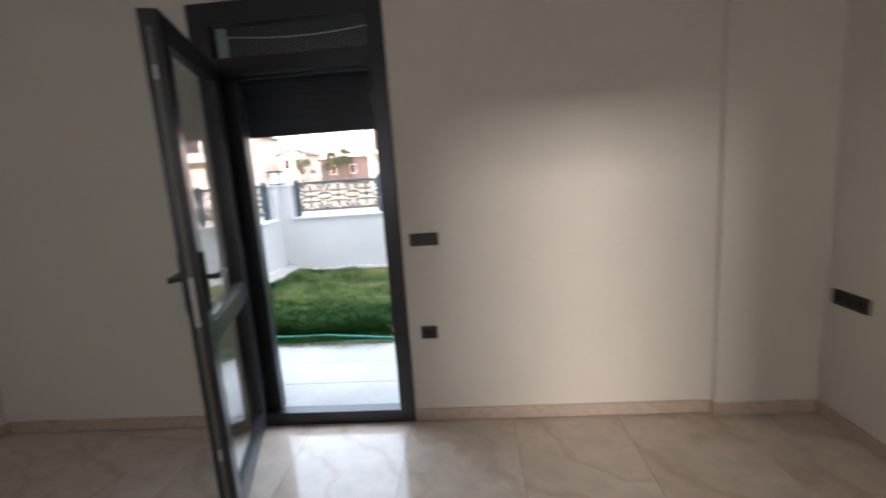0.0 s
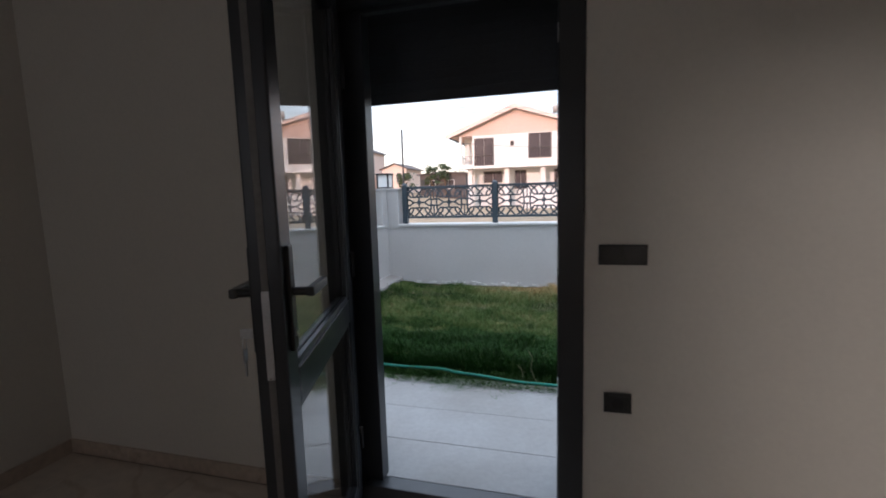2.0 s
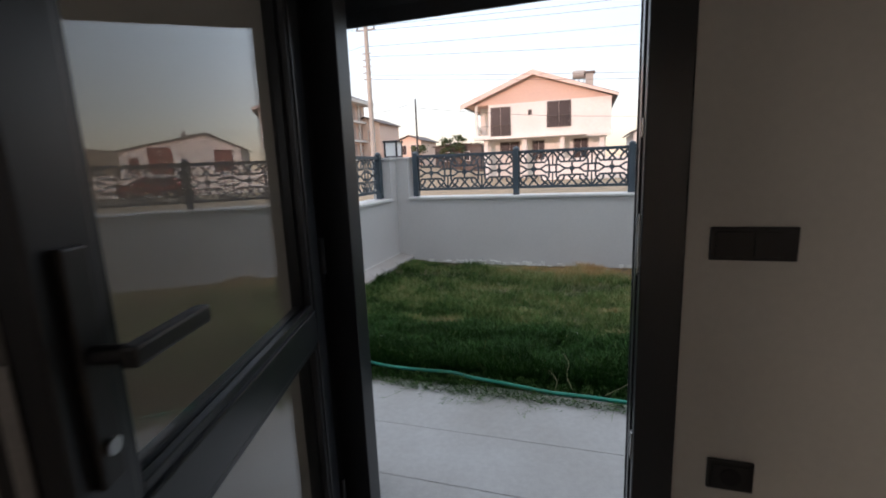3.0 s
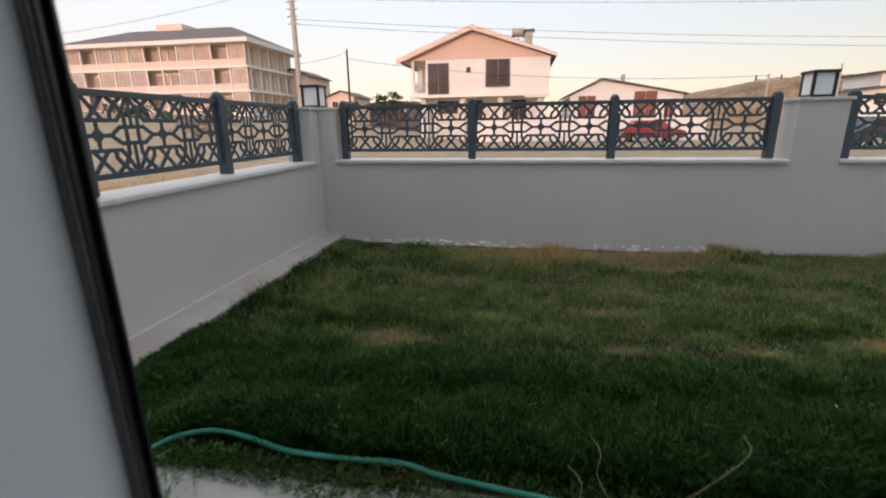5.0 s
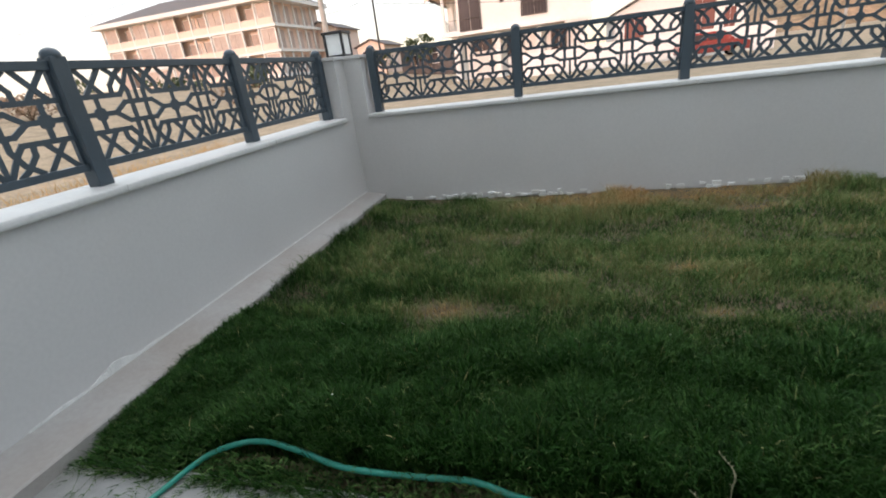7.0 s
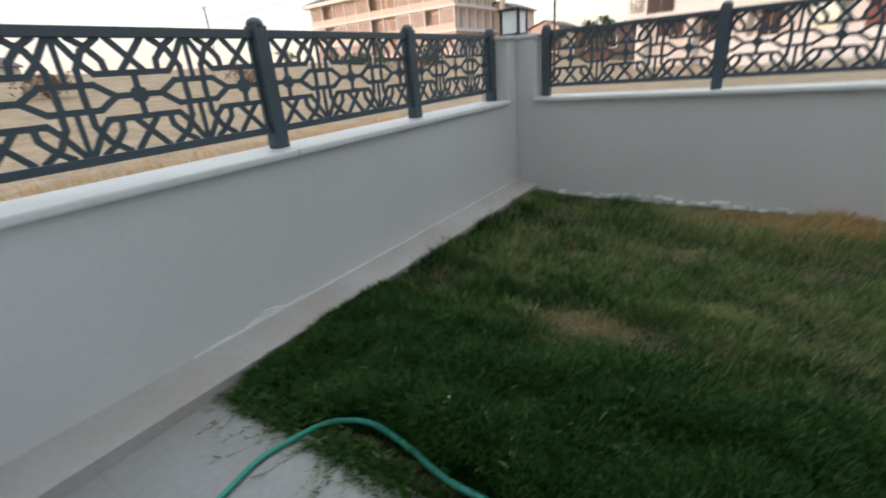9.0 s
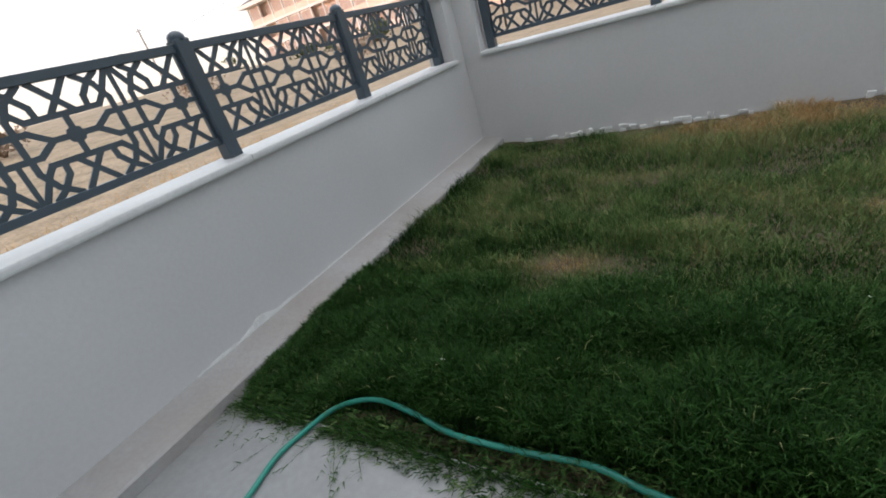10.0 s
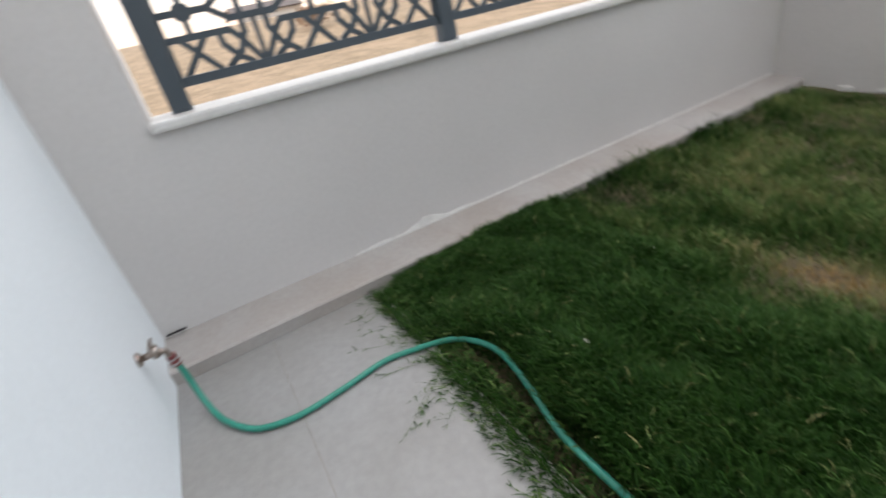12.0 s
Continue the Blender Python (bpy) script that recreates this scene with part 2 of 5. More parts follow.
BARK = surface("brown_bark", (0.12, 0.08, 0.05), rough=0.9, large=3, fine=30, grain=0.25, bump=0.6)


# ---- mesh tools ----
def finish(name, bm, material, smooth=False):
    me = bpy.data.meshes.new(name)
    bm.normal_update()
    bm.to_mesh(me)
    bm.free()
    me.materials.append(material)
    if smooth:
        for f in me.polygons:
            f.use_smooth = True
    return me


def part(name, bm, material, parent, label="", smooth=False):
    """One mesh under a thing or a part, built in world metres."""
    ob = new(name, finish(name, bm, material, smooth))
    ob.parent = parent
    if parent.parent is None:
        ob.matrix_parent_inverse = Matrix.Translation(-parent.location)
    return tagged(ob, label)


def thing(name, at, label, category, group="", kind=""):
    ob = new(name)
    ob.location = at
    ob.empty_display_size = 0.1
    return tagged(ob, label, category, group, kind)


def single(name, bm, material, label, category="", group="", kind="", smooth=False):
    return tagged(new(name, finish(name, bm, material, smooth)), label, category, group, kind)


def box(bm, x0, x1, y0, y1, z0, z1, bevel=0.0, segments=2):
    geo = bmesh.ops.create_cube(bm, size=1.0, matrix=Matrix.Translation(((x0 + x1) / 2, (y0 + y1) / 2, (z0 + z1) / 2))
                                @ Matrix.Diagonal((x1 - x0, y1 - y0, z1 - z0, 1)))
    if bevel:
        edges = {e for v in geo["verts"] for e in v.link_edges}
        bmesh.ops.bevel(bm, geom=list(edges), offset=bevel, segments=segments, affect="EDGES", profile=0.6)
    return bm


def cube(x0, x1, y0, y1, z0, z1, bevel=0.0):
    return box(bmesh.new(), x0, x1, y0, y1, z0, z1, bevel)


def rod(bm, p, q, r, segments=10, r2=None):
    p, q = Vector(p), Vector(q)
    d = q - p
    bmesh.ops.create_cone(bm, cap_ends=True, segments=segments, radius1=r, radius2=r if r2 is None else r2, depth=d.length,
                          matrix=Matrix.Translation((p + q) / 2) @ d.to_track_quat("Z", "Y").to_matrix().to_4x4())
    return bm


def strip(bm, p, q, width, thick, normal=(0, 1, 0)):
    """A flat bar from p to q, thick along normal."""
    p, q, nn = Vector(p), Vector(q), Vector(normal)
    d = q - p
    side = d.cross(nn).normalized()
    m = Matrix((( *side, 0), (*d.normalized(), 0), (*nn, 0), (0, 0, 0, 1))).transposed()
    bmesh.ops.create_cube(bm, size=1.0, matrix=Matrix.Translation((p + q) / 2) @ m @ Matrix.Diagonal((width, d.length, thick, 1)))
    return bm


def prism(bm, outline, y0, y1):
    """A solid from an outline in x, z, drawn through y0 to y1."""
    a = [bm.verts.new((x, y0, z)) for x, z in outline]
    b = [bm.verts.new((x, y1, z)) for x, z in outline]
    bm.faces.new(a[::-1])
    bm.faces.new(b)
    for i in range(len(a)):
        j = (i + 1) % len(a)
        bm.faces.new((a[i], a[j], b[j], b[i]))
    bmesh.ops.recalc_face_normals(bm, faces=bm.faces[:])
    return bm


def smooth_path(points, steps=8):
    pts = [Vector(p) for p in points]
    pts = [2 * pts[0] - pts[1], *pts, 2 * pts[-1] - pts[-2]]
    out = []
    for i in range(1, len(pts) - 2):
        for k in range(steps):
            t = k / steps
            a, b, c, d = pts[i - 1:i + 3]
            out.append(0.5 * (2 * b + (c - a) * t + (2 * a - 5 * b + 4 * c - d) * t * t + (3 * b - a - 3 * c + d) * t ** 3))
    return out + [pts[-2]]


def tube(bm, path, r, segments=8, taper=None):
    rings = []
    for i, p in enumerate(path):
        d = (path[min(i + 1, len(path) - 1)] - path[max(i - 1, 0)]).normalized()
        u = d.cross(Vector((0, 0, 1)))
        u = u.normalized() if u.length > 1e-4 else Vector((1, 0, 0))
        v = d.cross(u)
        rad = r if taper is None else r + (taper - r) * i / (len(path) - 1)
        rings.append([bm.verts.new(p + rad * (math.cos(a) * u + math.sin(a) * v)) for a in [2 * math.pi * k / segments for k in range(segments)]])
    for a, b in zip(rings, rings[1:]):
        for k in range(segments):
            bm.faces.new((a[k], a[(k + 1) % segments], b[(k + 1) % segments], b[k]))
    bm.faces.new(rings[0])
    bm.faces.new(rings[-1][::-1])
    bmesh.ops.recalc_face_normals(bm, faces=bm.faces[:])
    return bm

# ---- the room ----
WALL_IN, FACADE_Y, PATIO_Z = 3.805, 4.195, 0.072
ROOM_L, ROOM_R, ROOM_BACK, CEIL = -2.79, 2.11, -1.70, 2.62
FRAME_L, FRAME_R, FRAME_TOP = -1.195, -0.150, 2.42


def wall_with_gap(x0, x1, y0, y1, z0, z1, gx0, gx1, gz0, gz1):
    bm = bmesh.new()
    box(bm, x0, gx0, y0, y1, z0, z1)
    box(bm, gx1, x1, y0, y1, z0, z1)
    box(bm, gx0, gx1, y0, y1, gz1, z1)
    if gz0 > z0:
        box(bm, gx0, gx1, y0, y1, z0, gz0)
    return bm


single("wall_north", wall_with_gap(ROOM_L - 0.2, ROOM_R + 0.2, WALL_IN, 3.88, 0.0, CEIL, FRAME_L, FRAME_R, 0, FRAME_TOP), CREAM,
       "cream painted plaster wall round the garden door", "wall", kind="structure")
single("wall_pier", cube(1.56, ROOM_R, 3.765, WALL_IN - 0.001, 0.0, CEIL), CREAM, "cream plastered column standing proud in the room corner", "wall", kind="structure")
single("wall_west", cube(ROOM_L - 0.2, ROOM_L, ROOM_BACK, WALL_IN, 0.0, CEIL), CREAM, "plain cream painted side wall of the room", "wall", kind="structure")
single("wall_east", cube(ROOM_R, ROOM_R + 0.2, ROOM_BACK, WALL_IN, 0.0, CEIL), CREAM, "cream painted side wall with a socket plate", "wall", kind="structure")
south = wall_with_gap(-0.6, ROOM_R + 0.2, ROOM_BACK - 0.15, ROOM_BACK, 0.0, CEIL, 0.58, 1.15, 0, 1.95)
# the second opening is added only to hold the fill light
for a in ((ROOM_L - 0.2, -2.3, 0.0, CEIL), (-0.8, -0.6, 0.0, CEIL), (-2.3, -0.8, 0.0, 0.92), (-2.3, -0.8, 2.18, CEIL)):
    box(south, a[0], a[1], ROOM_BACK - 0.15, ROOM_BACK, a[2], a[3])
single("wall_south", south, CREAM, "cream painted wall with a doorway and an added fill light opening", "wall", kind="structure")
hall = bmesh.new()
box(hall, -0.4, -0.2, -9.0, ROOM_BACK - 0.15, 0, CEIL)
box(hall, 2.2, 2.4, -9.0, ROOM_BACK - 0.15, 0, CEIL)
box(hall, -0.4, 2.4, -9.2, -9.0, 0, CEIL)
single("wall_hall", hall, CREAM, "cream painted walls of the hall", "wall", kind="structure")
single("ceiling", cube(-3.1, 2.5, -9.2, 3.88, CEIL, CEIL + 0.2), CEILING, "plain white painted ceiling", "ceiling", kind="structure")
floor = single("floor", cube(-3.0, 2.4, -9.2, 3.86, -0.12, -0.006), GROUT, "beige polished marble tile floor with thin joints", "floor", kind="structure")


def skirting():
    t, h, b = 0.012, 0.075, 0.002
    runs = [(ROOM_L, FRAME_L, WALL_IN - t, WALL_IN), (FRAME_R, 1.56 - t, WALL_IN - t, WALL_IN), (1.56 - t, 1.56, 3.765 - t, WALL_IN),
            (1.56, ROOM_R, 3.765 - t, 3.765), (ROOM_L, ROOM_L + t, ROOM_BACK, WALL_IN - t), (ROOM_R - t, ROOM_R, ROOM_BACK, 3.765 - t),
            (ROOM_L + t, 0.58, ROOM_BACK, ROOM_BACK + t), (1.15, ROOM_R - t, ROOM_BACK, ROOM_BACK + t)]
    for x0, x1, y0, y1 in runs:
        single("baseboard", cube(x0, x1, y0, y1, 0.0, h, b), SKIRT, "low beige polished stone skirting along the wall", "baseboard", "room skirting", "structure")


skirting()


# ---- garden door: fixed frame with transom, open leaf, roller shutter ----
def door_frame():
    ob = thing("door_1", ((FRAME_L + FRAME_R) / 2, 3.83, 0.0), "anthracite garden door frame with a narrow glazed transom", "door frame", kind="structure")
    y0, y1, w, wr = 3.793, 3.872, 0.112, 0.090
    part("jamb", cube(FRAME_L, FRAME_L + w, y0, y1, 0.0, FRAME_TOP, 0.004), ANTHRACITE, ob)
    part("jamb", cube(FRAME_R - wr, FRAME_R, y0, y1, 0.0, FRAME_TOP, 0.004), ANTHRACITE, ob)
    part("head", cube(FRAME_L + w, FRAME_R - wr, y0, y1, 2.31, FRAME_TOP, 0.004), ANTHRACITE, ob)
    part("transom_bar", cube(FRAME_L + w, FRAME_R - wr, y0, y1, 2.05, 2.14, 0.004), ANTHRACITE, ob)
    part("threshold", cube(FRAME_L + w, FRAME_R - wr, y0, y1, 0.0, 0.078, 0.004), ANTHRACITE, ob)
    # rebate lips
    lip = bmesh.new()
    box(lip, FRAME_L + w, -0.988, 3.835, 3.902, 0.078, 2.05, 0.003)
    box(lip, FRAME_R - wr - 0.005, FRAME_R - wr, 3.835, 3.872, 0.078, 2.05, 0.003)
    box(lip, FRAME_L + w, FRAME_R - wr, 3.835, 3.872, 2.032, 2.05, 0.003)
    part("rebate", lip, ANTHRACITE, ob)
    pane = part("transom_pane", cube(FRAME_L + w, FRAME_R - wr, 3.828, 3.834, 2.14, 2.31), GLASS, ob, "clear transom glass")
    pane.visible_shadow = False
    for z0, z1 in ((0.55, 0.62), (1.02, 1.16), (1.33, 1.37), (1.84, 1.90)):
        part("strike_plate", cube(FRAME_R - wr - 0.004, FRAME_R - wr, 3.81, 3.828, z0, z1, 0.001), STEEL, ob, "small steel strike plate")
    return ob


door_frame()
LEAF_AT, LEAF_U = Vector((-1.062, 3.785, 0)), Vector((0.3007, -0.9537, 0))
LEAF_N = Vector((0.9537, 0.3007, 0))


def leaf_box(bm, u0, u1, w0, w1, z0, z1, bevel=0.0):
    """A box in the open leaf's own frame: u from hinge to free edge, w towards the inner face."""
    piece = cube(u0, u1, w0, w1, z0, z1, bevel)
    for v in piece.verts:
        v.co = LEAF_AT + v.co.x * LEAF_U + v.co.y * LEAF_N + Vector((0, 0, v.co.z))
    me = bpy.data.meshes.new("piece")
    piece.to_mesh(me)
    piece.free()
    bm.from_mesh(me)
    bpy.data.meshes.remove(me)
    return bm


def leaf_cube(*a):
    bm = leaf_box(bmesh.new(), *a)
    bmesh.ops.recalc_face_normals(bm, faces=bm.faces[:])
    return bm


def leaf_point(u, w, z):
    return LEAF_AT + u * LEAF_U + w * LEAF_N + Vector((0, 0, z))


def door_leaf():
    ob = thing("garden_door_leaf", LEAF_AT, "anthracite glazed door leaf standing open into the room", "door")
    length, z0, z1, s = 0.865, 0.045, 2.10, 0.080
    part("stile", leaf_cube(0.0, s, -0.07, 0.0, z0, z1, 0.005), ANTHRACITE, ob)
    stile = part("stile", leaf_cube(length - s, length, -0.07, 0.0, z0, z1, 0.005), ANTHRACITE, ob)
    part("edge_groove", leaf_cube(length, length + 0.002, -0.045, -0.03, z0 + 0.06, z1 - 0.06, 0.0), GASKET, stile, "grey lock groove")
    part("lock_plate", leaf_cube(length + 0.002, length + 0.004, -0.046, -0.029, 0.93, 1.13, 0.0), STEEL, stile, "steel lock faceplate")
    part("lock_cam", leaf_cube(length + 0.002, length + 0.006, -0.044, -0.031, 1.86, 1.91, 0.0), STEEL, stile)
    part("lock_cam", leaf_cube(length + 0.002, length + 0.006, -0.044, -0.031, 0.35, 0.40, 0.0), STEEL, stile)
    part("top_rail", leaf_cube(s, length - s, -0.07, 0.0, z1 - s, z1, 0.005), ANTHRACITE, ob)
    part("bottom_rail", leaf_cube(s, length - s, -0.07, 0.0, z0, z0 + s, 0.005), ANTHRACITE, ob)
    part("middle_rail", leaf_cube(s, length - s, -0.07, 0.0, 0.835, 0.925, 0.005), ANTHRACITE, ob)
    for lo, hi in ((z0 + s, 0.835), (0.925, z1 - s)):
        pane = part("pane", leaf_cube(s - 0.004, length - s + 0.004, -0.042, -0.022, lo - 0.004, hi + 0.004, 0.0), GLASS, ob, "clear double-glazed pane")
        pane.visible_shadow = False
        bead = bmesh.new()
        for u0, u1, a, b in ((s, s + 0.016, lo, hi), (length - s - 0.016, length - s, lo, hi), (s + 0.016, length - s - 0.016, lo, lo + 0.016),
                             (s + 0.016, length - s - 0.016, hi - 0.016, hi)):
            leaf_box(bead, u0, u1, -0.021, -0.006, a, b, 0.002)
            leaf_box(bead, u0, u1, -0.064, -0.043, a, b, 0.002)
        bmesh.ops.recalc_face_normals(bead, faces=bead.faces[:])
        part("glazing_bead", bead, ANTHRACITE, pane)
    hz, hu = 1.12, length - 0.040
    for side in (1, -1):
        w = 0.0 if side > 0 else -0.07
        plate = part("handle_plate", leaf_cube(hu - 0.016, hu + 0.016, min(w, w + side * 0.011), max(w, w + side * 0.011), hz - 0.135, hz + 0.105, 0.003), BLACK, ob)
        bm = bmesh.new()
        rod(bm, leaf_point(hu, w + side * 0.008, hz), leaf_point(hu, w + side * 0.055, hz), 0.010, 14)
        leaf_box(bm, hu - 0.125, hu + 0.012, min(w + side * 0.042, w + side * 0.060), max(w + side * 0.042, w + side * 0.060), hz - 0.011, hz + 0.011, 0.004)
        bmesh.ops.recalc_face_normals(bm, faces=bm.faces[:])
        part("lever", bm, BLACK, plate, "black lever handle")
        part("cylinder", rod(bmesh.new(), leaf_point(hu, w, hz - 0.095), leaf_point(hu, w + side * 0.016, hz - 0.095), 0.009, 14), STEEL, plate)
    keys = bmesh.new()
    leaf_box(keys, hu - 0.002, hu + 0.002, -0.115, -0.082, hz - 0.107, hz - 0.083, 0.0)
    path = [leaf_point(hu + 0.012 * math.cos(a), -0.108, hz - 0.118 + 0.016 * math.sin(a)) for a in [k * math.pi / 6 for k in range(13)]]
    tube(keys, path, 0.0012, 6)
    leaf_box(keys, hu - 0.012, hu + 0.010, -0.110, -0.107, hz - 0.160, hz - 0.132, 0.0)
    leaf_box(keys, hu - 0.005, hu + 0.003, -0.110, -0.107, hz - 0.195, hz - 0.160, 0.0)
    bmesh.ops.recalc_face_normals(keys, faces=keys.faces[:])
    part("key", keys, STEEL, ob, "small bunch of steel keys in the lock")
    for z in (0.30, 1.05, 1.80):
        part("hinge", rod(bmesh.new(), leaf_point(-0.012, 0.004, z - 0.05), leaf_point(-0.012, 0.004, z + 0.05), 0.009, 12), ANTHRACITE, ob)
    return ob


door_leaf()


def prism_up(outline, z0, z1):
    """A solid from an outline in x, y, drawn up from z0 to z1."""
    bm = bmesh.new()
    a = [bm.verts.new((x, y, z0)) for x, y in outline]
    b = [bm.verts.new((x, y, z1)) for x, y in outline]
    bm.faces.new(a)
    bm.faces.new(b[::-1])
    for i in range(len(a)):
        j = (i + 1) % len(a)
        bm.faces.new((a[i], b[i], b[j], a[j]))
    bmesh.ops.recalc_face_normals(bm, faces=bm.faces[:])
    return bm


def roller_shutter():
    x0, x1, y = -1.168, -0.205, 4.184
    ob = thing("roller_shutter", (-0.69, y, 1.752), "anthracite roller shutter drawn two thirds up in the door opening", "shutter")
    for gx in (x0 - 0.014, x1 - 0.014):
        inner = 0.010 if gx < -0.7 else 0.018
        back = 0.0 if gx < -0.7 else 0.028
        rail = part("guide_rail", prism_up([(gx + back, y - 0.010), (gx + 0.028 - back, y - 0.010), (gx + 0.028 - back, y - 0.006), (gx + inner, y - 0.006),
                                            (gx + inner, y + 0.006), (gx + 0.028 - back, y + 0.006), (gx + 0.028 - back, y + 0.010), (gx + back, y + 0.010)], PATIO_Z - 0.03, 2.46),
                    ANTHRACITE, ob, "black shutter guide rail with brush seals")
        for dy in (-0.0095, 0.0055):
            part("brush_seal", cube(gx + 0.010, gx + 0.018, y + dy, y + dy + 0.004, PATIO_Z - 0.03, 2.46), GASKET, rail)
        for dx in (0.011, 0.0185):
            part("groove", cube(gx + dx, gx + dx + 0.0032, y - 0.0112, y - 0.0098, PATIO_Z - 0.001, 1.75), BRUSH, rail, "grey brush strip")
    z, first = 1.752, True
    slat_mesh = None
    while z < 2.46:
        if first:
            part("bottom_bar", cube(x0 + 0.012, x1 - 0.012, y - 0.0055, y + 0.0055, z, z + 0.05, 0.003), SHUTTER, ob)
            z += 0.0495
            first = False
            continue
        if slat_mesh is None:
            slat = part("slat", cube(x0 + 0.012, x1 - 0.012, y - 0.0050, y + 0.0050, 0.0, 0.0432, 0.0020), SHUTTER, ob)
            slat_mesh = slat.data
            slat.location.z = z
        else:
            slat = new("slat", slat_mesh)
            slat.parent, slat.matrix_parent_inverse = ob, Matrix.Translation(-ob.location)
            slat.location.z = z
        z += 0.043
    cord = [Vector((-1.15 + 0.94 * t, 4.02, 2.315 - 0.03 * math.sin(math.pi * t))) for t in [k / 16 for k in range(17)]]
    part("cord", tube(bmesh.new(), cord, 0.003, 6), CAPSTONE, ob, "pale loose cable above the shutter", True)
    return ob


roller_shutter()


# ---- switch and socket plates ----
def plate(name, x0, x1, z0, z1, modules, label, pins):
    ob = thing(name, ((x0 + x1) / 2, WALL_IN, (z0 + z1) / 2), label, "socket" if pins else "switch")
    part("cover", cube(x0, x1, WALL_IN - 0.010, WALL_IN, z0, z1, 0.003), BLACK, ob)
    w = (x1 - x0 - 0.016) / modules
    for k in range(modules):
        a = x0 + 0.008 + k * w
        part("rocker", cube(a + 0.002, a + w - 0.002, WALL_IN - 0.014, WALL_IN - 0.010, z0 + 0.009, z1 - 0.009, 0.0015), BLACK, ob)
    if pins:
        bm = bmesh.new()
        rod(bm, ((x0 + x1) / 2, WALL_IN - 0.0165, (z0 + z1) / 2), ((x0 + x1) / 2, WALL_IN - 0.0145, (z0 + z1) / 2), 0.021, 20)
        part("socket_well", bm, RUBBER, ob, "round dark socket well")
    return ob


plate("light_switch", -0.103, 0.058, 1.062, 1.134, 2, "wide black double light switch on the cream wall", False)
plate("wall_socket", -0.078, 0.017, 0.516, 0.590, 1, "square black power socket low on the cream wall", True)
side = thing("wall_socket", (ROOM_R, 3.6, 0.69), "wide black triple socket plate on the side wall", "socket")
part("cover", cube(ROOM_R - 0.010, ROOM_R, 3.49, 3.71, 0.65, 0.73, 0.003), BLACK, side)
for k in range(3):
    part("socket_well", rod(bmesh.new(), (ROOM_R - 0.0125, 3.53 + 0.07 * k, 0.69), (ROOM_R - 0.0103, 3.53 + 0.07 * k, 0.69), 0.021, 18), RUBBER, side)

# ---- house front and patio ----
# width and height beyond the doorway are unseen, set to shade the garden
single("wall_facade", wall_with_gap(-9.0, 9.0, 3.882, FACADE_Y, -0.3, 7.6, -1.175, -0.183, 0.0, 2.46), FACADE,
       "white plastered house front round the garden door", "wall", kind="structure")
# unseen bulk added to keep low sun off the garden and room
back_house = bmesh.new()
box(back_house, -9.0, -3.05, -9.2, 3.88, -0.3, 7.6)
box(back_house, 2.45, 9.0, -9.2, 3.88, -0.3, 7.6)
box(back_house, -3.05, 2.45, -9.6, 3.88, 2.83, 7.6)
box(back_house, -3.05, 2.45, -9.6, -9.21, -0.3, 2.83)
single("wall_house_shade", back_house, FACADE, "plain white unseen house walls sized to shade the garden", "wall", kind="structure")
LAWN_Y, LAWN_X = 5.0, -2.53
patio = thing("pavement_patio", (0, 4.6, 0), "pale grey smooth cement patio before the garden door", "patio", kind="structure")
for y0, y1 in ((FACADE_Y, 4.5405), (4.5430, LAWN_Y)):
    for x0, x1 in ((LAWN_X, 1.2), (1.206, 5.0), (5.006, 9.0)):
        part("slab", cube(x0, x1, y0, y1, -0.25, PATIO_Z, 0.0008), PATIO, patio)
part("joint_bed", cube(LAWN_X + 0.01, 9.0, FACADE_Y, LAWN_Y - 0.01, -0.25, PATIO_Z - 0.0015), JOINT_FILL, patio, "tan joint mortar")
single("door_sill", cube(-1.175, -0.183, 3.885, FACADE_Y - 0.001, -0.02, 0.0705, 0.001), PATIO, "pale cement sill under the garden door", "sill", kind="structure")

# ---- garden walls ----
WX, WY, CAP_Z, PIER_Z = -2.73, 8.247, 0.873, 1.395
left = bmesh.new()
box(left, WX - 0.25, WX, FACADE_Y, 8.50, -0.4, CAP_Z)
box(left, WX - 0.25, WX, FACADE_Y, 4.485, CAP_Z, PIER_Z)
box(left, WX - 0.25, WX, 8.06, 8.50, CAP_Z, PIER_Z)
single("garden_wall_west", left, RENDER, "grey rendered low garden wall with a fence on top", "wall", kind="structure")
back = bmesh.new()
box(back, WX, 9.0, WY, WY + 0.25, -0.4, CAP_Z)
box(back, WX, -2.565, WY, WY + 0.25, CAP_Z, PIER_Z)
box(back, 1.62, 2.01, WY, WY + 0.25, CAP_Z, PIER_Z)
box(back, 8.6, 9.0, WY, WY + 0.25, CAP_Z, PIER_Z)
single("garden_wall_north", back, RENDER, "grey rendered low garden wall facing the house", "wall", kind="structure")
single("garden_wall_east", cube(8.75, 9.0, FACADE_Y, WY, -0.4, PIER_Z), RENDER, "grey rendered garden wall far along the lawn", "wall", kind="structure")
kerb = prism(bmesh.new(), [(WX, -0.3), (LAWN_X, -0.3), (LAWN_X, 0.122), (LAWN_X - 0.008, 0.129), (WX, 0.162)], FACADE_Y, WY)
single("wall_plinth", kerb, CEMENT, "raw grey cement plinth along the foot of the wall", "plinth", kind="structure")


